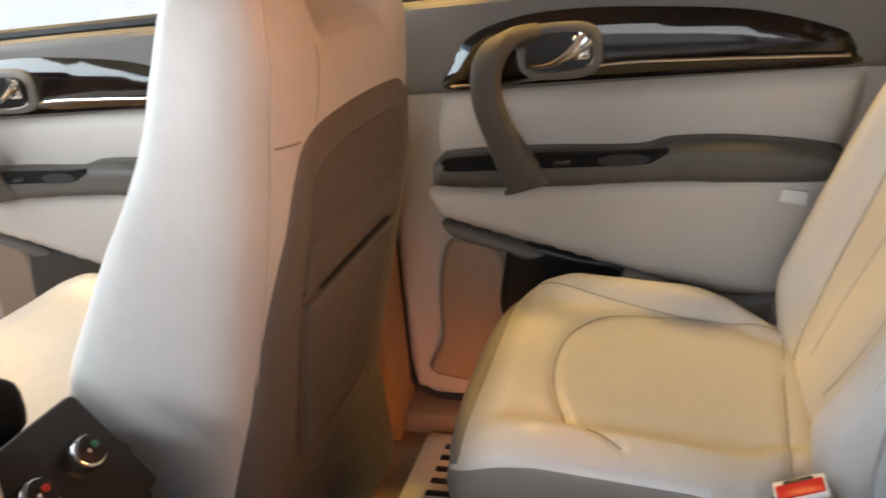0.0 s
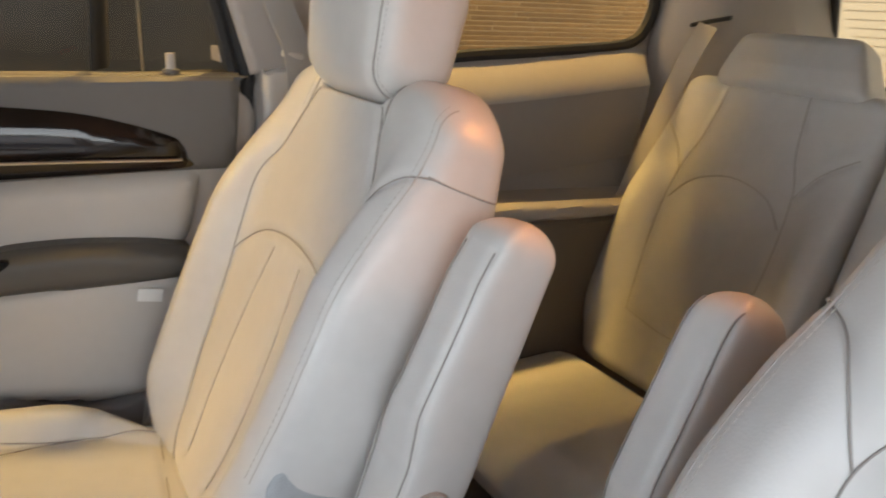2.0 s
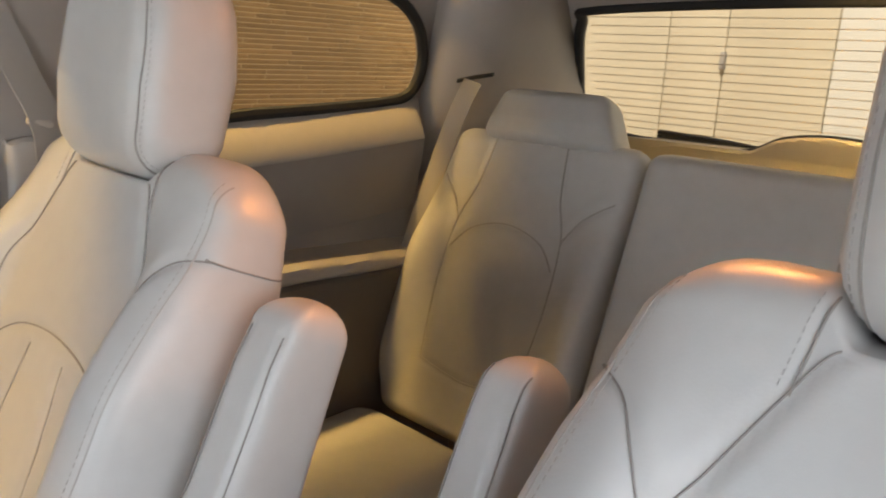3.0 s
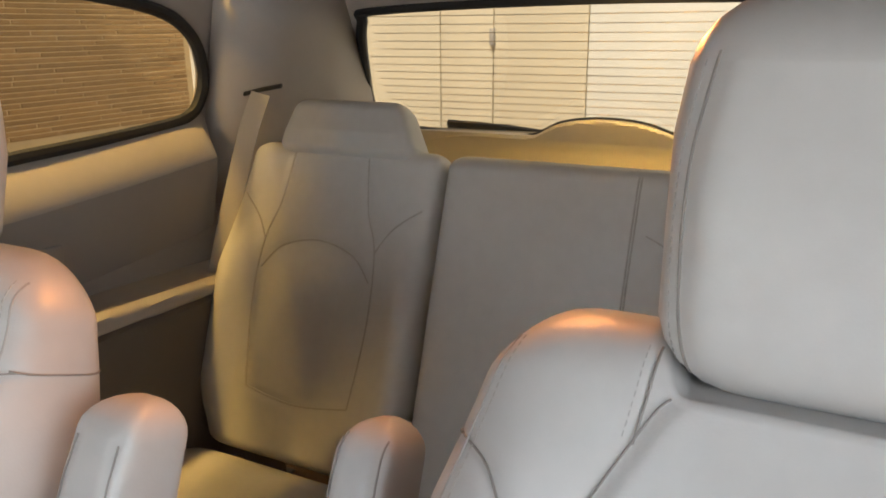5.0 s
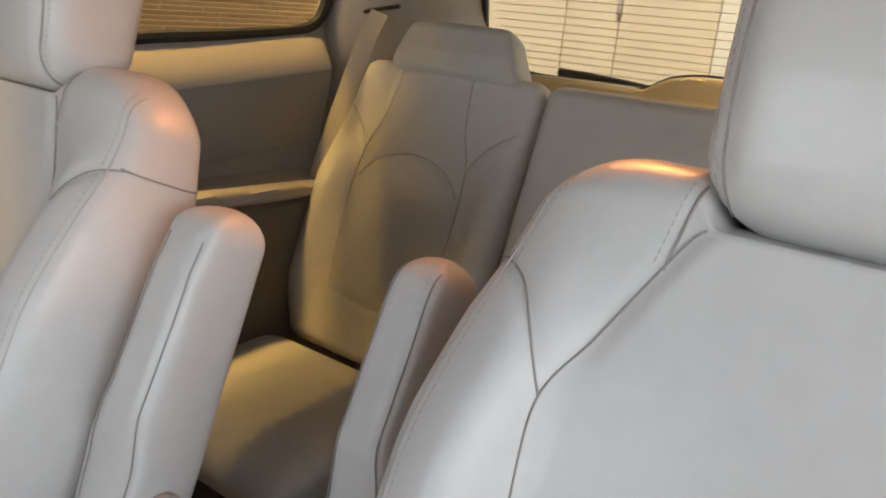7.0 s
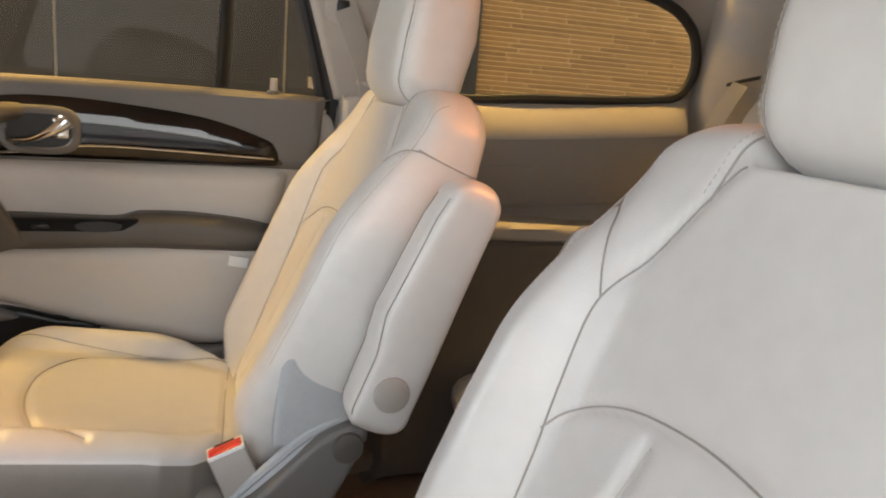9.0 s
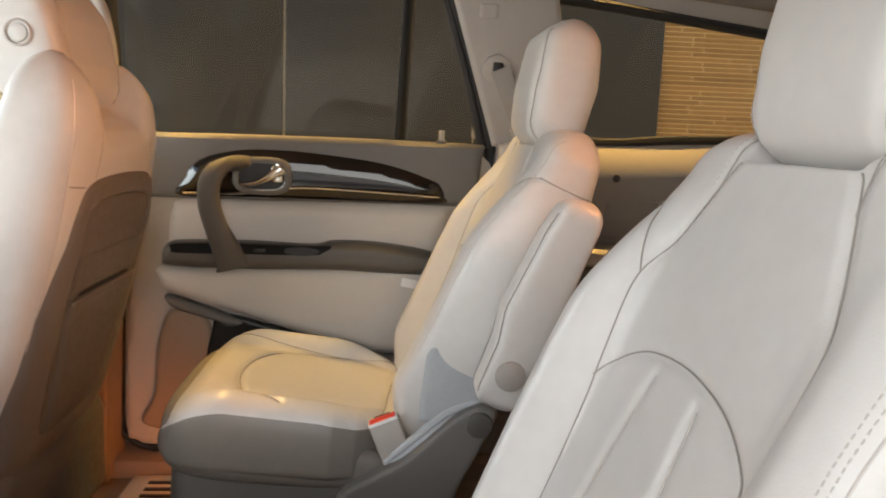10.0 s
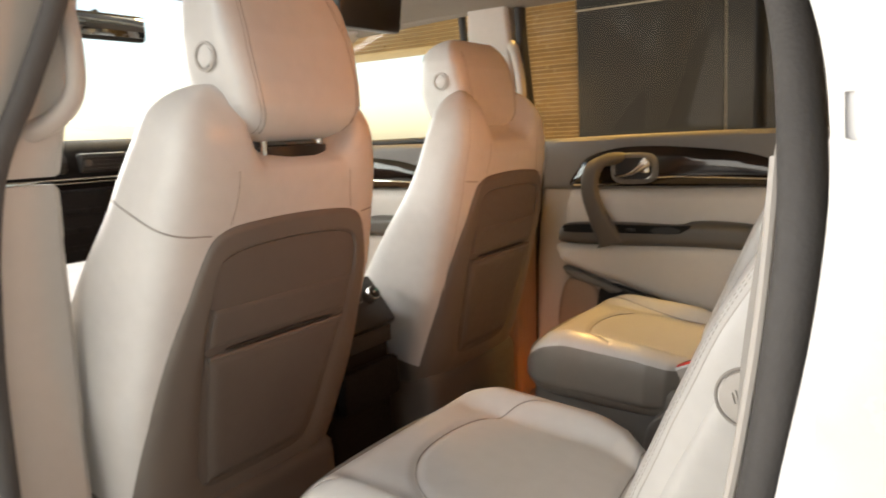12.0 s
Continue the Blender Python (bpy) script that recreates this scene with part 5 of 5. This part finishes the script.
# ---- left side: door seal, white body side, belt ----
seal_pts = spline([(0.988, -0.665, 1.20), (1.049, -0.685, 1.12), (1.085, -0.720, 1.03), (1.103, -0.780, 0.92), (1.100, -0.795, 0.84), (1.084, -0.80, 0.72), (1.04, -0.80, 0.50), (0.95, -0.80, 0.28)], 8)
tagged(tube("trim_seal_left", seal_pts, 0.0138, SEAL, seg=12), "dark grey rubber seal round the open rear door", "seal", kind="structure")
edge_pts = spline([(1.085, -0.758, 0.935), (1.083, -0.780, 0.86), (1.077, -0.795, 0.79), (1.062, -0.797, 0.70), (1.018, -0.797, 0.48)], 8)
tagged(tube("trim_edge_left", edge_pts, 0.0036, BEIGE_LIGHT, seg=8), "cream trim edge inside the door seal", "trim", kind="structure")
fseal = spline([(0.235, -0.655, 1.30), (0.222, -0.675, 1.17), (0.195, -0.715, 1.05), (0.172, -0.765, 0.92), (0.165, -0.790, 0.70), (0.155, -0.79, 0.40)], 8)
tagged(tube("trim_seal_front", fseal, 0.0145, SEAL, seg=12), "dark grey rubber seal on the centre pillar", "seal", kind="structure")


def body_side(u, v, h):
    return (u, -0.84 + 0.55 * max(0.0, v - 0.82) ** 2 - h, v)


side_out = [(0.98, 0.16), (1.06, 0.50), (1.098, 0.74), (1.118, 0.86), (1.122, 0.95), (1.105, 1.03), (1.05, 1.13), (0.97, 1.22), (1.02, 1.31), (1.20, 1.33), (2.20, 1.25), (2.42, 1.1), (2.45, 0.4), (2.2, 0.14)]
tagged(relief("body_side", spline(side_out, 5, closed=True), [(0, -0.02), (0, 0.0), (0.012, 0.012)], body_side, PAINT), "white painted car body behind the rear door", "car body", kind="structure")


# ---- right side: seals, pillar covers, belts, grips ----
pr = flat_y(0.80, 1)
tagged(tube("trim_seal_right", [pr(u, v, 0.012) for u, v in spline([(0.868, 1.31), (0.935, 1.15), (0.998, 0.95), (1.002, 0.90), (0.985, 0.75), (0.955, 0.58), (0.90, 0.42)], 8)], 0.011, RUBBER, seg=10), "black rubber seal behind the rear door", "seal", kind="structure")
cov = spline(cornered([(1.008, 0.55), (1.018, 0.935), (1.075, 0.940), (1.075, 0.55)], 0.08), 4, closed=True)
tagged(relief("trim_cover_right", cov, [(0, 0.0), (0, 0.05), (0.012, 0.062)], flat_y(0.80, 1), BEIGE_LIGHT), "pale lower pillar cover beside the rear door", "trim", kind="structure")
pc = flat_y(0.81, 1)
cap_out = spline(cornered([(0.955, 1.205), (0.955, 1.235), (0.995, 1.235), (0.995, 1.205)], 0.15), 4, closed=True)
tagged(relief("trim_cap", cap_out, [(0, 0.045), (0, 0.052), (0.004, 0.054)], pc, PILLAR), "small square cap on the pillar trim", "trim", kind="structure")


def belt(name, pts, half, label, mat=WEBBING, across=(1, 0, 0)):
    """A flat strap along pts, its width along the given way."""
    ob = thing(name, label, "seat belt", "seat belts")
    a = Vector(across).normalized()
    line = [Vector(q) for q in spline(pts, 10)]
    verts, faces = [], []
    for i, q in enumerate(line):
        d = (line[min(i + 1, len(line) - 1)] - line[max(i - 1, 0)]).normalized()
        s = (a - d * a.dot(d)).normalized()
        n = d.cross(s)
        wide = lerp(half, i / (len(line) - 1)) if isinstance(half, list) else half
        for w, h in ((-wide, -0.0009), (wide, -0.0009), (wide, 0.0009), (-wide, 0.0009)):
            verts.append(q + s * w + n * h)
    for i in range(len(line) - 1):
        for k in range(4):
            faces.append((i * 4 + k, i * 4 + (k + 1) % 4, i * 4 + 4 + (k + 1) % 4, i * 4 + 4 + k))
    faces += [(3, 2, 1, 0), tuple(range(len(line) * 4 - 4, len(line) * 4))]
    finish("webbing", verts, faces, mat, ob, "woven grey strap")
    return ob


# belt of the right-hand captain's chair
b = belt("seat_belt", [(1.006, 0.712, 1.100), (1.035, 0.712, 1.03), (1.060, 0.705, 0.95), (1.055, 0.70, 0.80), (1.02, 0.71, 0.55), (0.97, 0.72, 0.35)], 0.023, "grey seat belt hanging on the rear pillar", across=(1, 0.2, 0))
disc("belt_outlet", (1.000, 0.724, 1.10), (0, 1, 0.2), 0.032, 0.014, PILLAR, b, "pale round belt outlet", bevel=0.004)
boxed("belt_slot", (1.002, 0.716, 1.104), (0.024, 0.006, 0.022), BLACK, b, "black belt slot", bevel=0.003)
boxed("belt_guide", (1.050, 0.708, 0.965), (0.034, 0.012, 0.010), BEIGE_LIGHT, b, "pale belt guide", bevel=0.004, m=Matrix.Rotation(radians(12), 4, "Y"))
# belt of the left-hand chair, hanging inside the open door
b = belt("seat_belt", [(1.100, -0.700, 1.02), (1.088, -0.718, 0.95), (1.083, -0.72, 0.875), (1.080, -0.722, 0.79), (1.07, -0.725, 0.60), (1.05, -0.73, 0.42)], [(0, 0.006), (0.2, 0.008), (0.4, 0.015), (0.6, 0.023), (1, 0.024)], "grey seat belt hanging beside the open door", across=(1, -0.25, 0))
boxed("belt_guide", (1.089, -0.716, 0.955), (0.018, 0.010, 0.013), BEIGE, b, "pale belt guide", bevel=0.004, m=Matrix.Rotation(radians(-36), 4, "Z"))
# third-row belt from its slot in the rear pillar
b = belt("seat_belt", [(1.893, 0.672, 1.028), (1.850, 0.682, 0.94), (1.765, 0.696, 0.72), (1.685, 0.700, 0.50), (1.625, 0.70, 0.37)], 0.020, "grey third-row seat belt beside the backrest", across=(0.45, -0.9, 0))
tube("belt_slot", [(1.893, 0.715, 1.026), (1.897, 0.67, 1.036), (1.900, 0.625, 1.044)], 0.006, BLACK, b, "black belt slot", seg=8, flat=0.6)
# outer belt stub and floor anchor of the right-hand chair
b = belt("belt_stub", [(0.770, 0.662, 0.30), (0.780, 0.657, 0.36), (0.798, 0.652, 0.412), (0.825, 0.650, 0.455), (0.86, 0.650, 0.485)], 0.018, "pale belt anchor arm beside the seat cushion", BEIGE_LIGHT, across=(1, 0, -0.6))
disc("anchor_bolt", (0.806, 0.645, 0.354), (0, -1, 0.2), 0.010, 0.01, BLACK, b)
b = belt("belt_stub", [(0.790, 0.675, 0.36), (0.806, 0.675, 0.44), (0.826, 0.675, 0.53), (0.87, 0.685, 0.62)], 0.011, "grey lap belt end beside the backrest", across=(1, 0, -0.7))


def grip(pts, sign):
    ob = thing("grab_handle", "pale grab handle on the centre pillar", "handle", "grab handles")
    line = spline([(x, sign * y, z) for x, y, z in pts], 8)
    n = len(line)
    tube("handle_bar", line, [0.013 + 0.006 * abs(2 * i / (n - 1) - 1) ** 3 for i in range(n)], BEIGE, ob, "pale plastic handle", seg=12)
    return ob


GRIP = [(0.115, 0.735, 1.205), (0.150, 0.705, 1.198), (0.176, 0.672, 1.165), (0.190, 0.668, 1.09), (0.186, 0.675, 1.03), (0.160, 0.705, 0.995), (0.125, 0.74, 0.985)]
grip(GRIP, 1)
grip([(x + 0.02, y - 0.01, z) for x, y, z in GRIP], -1)

bpts = [pr(u, v, 0.03) for u, v in spline([(0.158, 0.945), (0.166, 1.12), (0.176, 1.30)], 8)]
tagged(tube("trim_frame_front", bpts, 0.014, RUBBER, seg=10), "black window frame behind the centre pillar", "trim", kind="structure")

# ---- screen under the roof ----
scr = thing("roof_screen", "black video screen folded under the roof", "screen")
boxed("screen_case", (0.185, -0.005, 1.238), (0.05, 0.20, 0.12), BLACK, scr, "black screen case", bevel=0.008, m=Matrix.Rotation(radians(8), 4, "Y"))
boxed("screen_mount", (0.20, -0.005, 1.308), (0.16, 0.24, 0.04), HEADLINER, scr, "taupe screen mount", bevel=0.012)

# ---- things on the floor and door ----
tagd = thing("paper_tag", "small white paper tag beside the backrest", "tag")
boxed("tag_sheet", (0.822, 0.7055, 0.616), (0.036, 0.003, 0.020), WHITE_TAG, tagd, bevel=0.001, m=Matrix.Rotation(radians(10), 4, "Y"))
vent = thing("floor_vent", "cream floor vent with black slots before the seat", "vent")
boxed("vent_plate", (0.262, 0.600, 0.141), (0.12, 0.22, 0.022), CREAM, vent, "cream vent plate", bevel=0.01)
for k in range(5):
    boxed("slot", (0.285, 0.535 + 0.032 * k, 0.1535), (0.07, 0.012, 0.004), BLACK, vent, "black vent slot", bevel=0.001)

# ---- outside: gate, rear door leaves, ledge stones ----
gate_r = thing("dark_gate", "dark grey panelled gate in the stone wall", "gate", kind="structure")
xs = [-0.585, 0.235, 1.19, 2.15]
for a, c in zip(xs, xs[1:]):
    boxed("gate_panel", ((a + c) / 2, WALL_Y - 0.025, 1.10), (c - a - 0.012, 0.05, 2.86), DARK_PANEL, gate_r, "dark grey gate panel", bevel=0.004)
for x in xs[1:-1]:
    boxed("joint_strip", (x, WALL_Y - 0.02, 1.10), (0.010, 0.036, 2.86), PALE_LINE, gate_r, "pale joint strip", bevel=0.002)
boxed("cross_strip", ((xs[0] + xs[-1]) / 2, WALL_Y - 0.054, 1.615), (xs[-1] - xs[0], 0.008, 0.010), PALE_LINE, gate_r, "pale horizontal strip", bevel=0.002)
rear_door = thing("rear_doors", "cream panelled doors in the rear wall", "door", kind="structure")
ys = [2.35, 1.313, 1.042, 0.60, -0.55, -1.7]
for a, c in zip(ys, ys[1:]):
    boxed("door_leaf", (WALL_X - 0.02, (a + c) / 2, 0.95), (0.05, abs(a - c) - 0.003, 2.5), RENDER_WALL if a > 0.7 else PAINT_MATT, rear_door, "cream door leaf" if a > 0.7 else "white door leaf", bevel=0.006)
boxed("latch", (WALL_X - 0.055, 1.042, 1.105), (0.03, 0.022, 0.075), BUCKLE, rear_door, "grey latch", bevel=0.005)

wall = bpy.data.objects["wall_right"]
rng = random.Random(7)
LENGTHS = (0.26, 0.36, 0.48, 0.60)
stone_mesh = {}
for ln in LENGTHS:
    bm = bmesh.new()
    bmesh.ops.create_cube(bm, size=1, matrix=Matrix.Diagonal((ln - 0.006, 0.02, 0.0200, 1)))
    bmesh.ops.bevel(bm, geom=[e for e in bm.edges if all(v.co.y < 0 for v in e.verts)], offset=0.003, segments=1, affect="EDGES")
    me = bpy.data.meshes.new("stone")
    bm.to_mesh(me)
    bm.free()
    me.materials.append(STONE)
    stone_mesh[ln] = me
rest_v, rest_f = [], []
for x0, x1, z0, z1, single in ((2.16, 3.97, 0.66, 1.83, True), (-1.15, -0.595, 0.85, 2.0, True), (-3.35, -1.15, 1.535, 3.4, False), (2.16, 3.97, 1.83, 3.4, False), (-1.15, -0.595, 2.0, 3.4, False)):
    for r in range(int(round((z1 - z0) / 0.0245))):
        x = x0
        while x < x1 - 0.01:
            ln = rng.choice(LENGTHS)
            if x == x0:
                ln *= rng.choice((0.35, 0.6, 0.85))
            ln = min(ln, x1 - x)
            c = Vector((x + ln / 2, WALL_Y + 0.0075 - rng.random() * 0.003, z0 + 0.0245 * (r + 0.5)))
            if single:
                near = min(LENGTHS, key=lambda q: abs(q - ln))
                s = new("stone", stone_mesh[near])
                s.location, s.scale = c, ((ln - 0.004) / (near - 0.004), 1, 1)
                s.parent = wall
            else:
                k = len(rest_v)
                h = Vector((ln / 2 - 0.0025, 0.012, 0.0100))
                rest_v += [c + Vector((sx * h.x, sy * h.y, sz * h.z)) for sx in (-1, 1) for sy in (-1, 1) for sz in (-1, 1)]
                rest_f += [tuple(k + i for i in f) for f in ((0, 1, 5, 4), (0, 4, 6, 2), (1, 3, 7, 5), (0, 2, 3, 1), (4, 5, 7, 6))]
            x += ln
rest = finish("stone_field", rest_v, rest_f, STONE, wall, "narrow tan ledge stones")
tagged(rest, kind="stuff")

# ---- windscreen, door shells, garden trees that show in the polished trim ----
ws = thing("windscreen", "clear windscreen", "window", kind="structure")
verts, faces = [], []
for i in range(13):
    v = -1 + i / 6
    for j in range(7):
        u = j / 6
        verts.append((-1.36 + 0.93 * u + 0.10 * v * v * (1 - u), v * (0.74 - 0.06 * u), 0.945 + 0.375 * u - 0.03 * v * v))
for i in range(12):
    for j in range(6):
        a = i * 7 + j
        faces.append((a, a + 1, a + 8, a + 7))
pane = finish("pane", verts, faces, GLASS_CLEAR, ws, "windscreen glass")
pane.visible_shadow = False
shell = spline(cornered([(-1.35, 0.02), (-1.35, 0.90), (1.12, 0.90), (1.12, 0.02)], 0.02), 4, closed=True)
tagged(relief("body_side_right", shell, [(0, 0), (0, 0.02), (0.01, 0.024)], lambda u, v, h: (u, 0.815 + h, v), PAINT), "white painted outer skin of the doors", "car body", kind="structure")
shell2 = spline(cornered([(-1.35, 0.02), (-1.35, 0.93), (0.10, 0.93), (0.10, 0.02)], 0.02), 4, closed=True)
tagged(relief("body_side_front", shell2, [(0, 0), (0, 0.02), (0.01, 0.024)], lambda u, v, h: (u, -0.815 - h, v), PAINT), "white painted driver's door", "car body", kind="structure")


def tree(x, y, height, spread, seed):
    """A garden tree: trunk, limbs and a crown of small leaves."""
    r = random.Random(seed)
    ob = thing("tree", "leafy green garden tree", "tree", "garden trees")
    ob.location = (x, y, GROUND)
    trunk = [(0, 0, 0), (0.05, 0.03, height * 0.25), (0, 0.08, height * 0.5), (0.05, 0, height * 0.8)]
    line = spline(trunk, 6)
    tube("trunk", line, [0.14 * (1 - 0.8 * i / len(line)) for i in range(len(line))], BARK, ob, seg=8)
    tips = []
    for k in range(7):
        a = 2.4 * k
        z = height * (0.32 + 0.07 * k)
        tip = (math.cos(a) * spread * 0.6, math.sin(a) * spread * 0.6, z + 0.5)
        tube("limb", [(0, 0, z), (tip[0] * 0.5, tip[1] * 0.5, z + 0.35), tip], [0.05, 0.035, 0.015], BARK, ob, seg=6)
        tips.append(Vector(tip))
    tips.append(Vector((0, 0, height * 0.85)))
    verts, faces = [], []
    for tip in tips:
        for _ in range(420):
            p = tip + Vector((r.gauss(0, 1), r.gauss(0, 1), r.gauss(0, 0.8))) * spread * 0.27
            n = Vector((r.gauss(0, 1), r.gauss(0, 1), r.gauss(0, 1))).normalized()
            t = n.orthogonal().normalized() * (0.05 + 0.05 * r.random())
            s = n.cross(t) * 0.6
            k = len(verts)
            verts += [p - t, p + s, p + t, p - s]
            faces.append((k, k + 1, k + 2, k + 3))
    me_ob = finish("crown", verts, faces, LEAF, ob, "green leaves", recalc=False)
    return ob


for i, (x, y, h) in enumerate(((-2.6, -6.0, 4.4), (-0.6, -6.6, 3.6), (1.5, -6.2, 4.6), (3.6, -6.4, 4.0), (-5.0, -6.6, 4.8))):
    tree(x, y, h, 1.7, 20 + i)
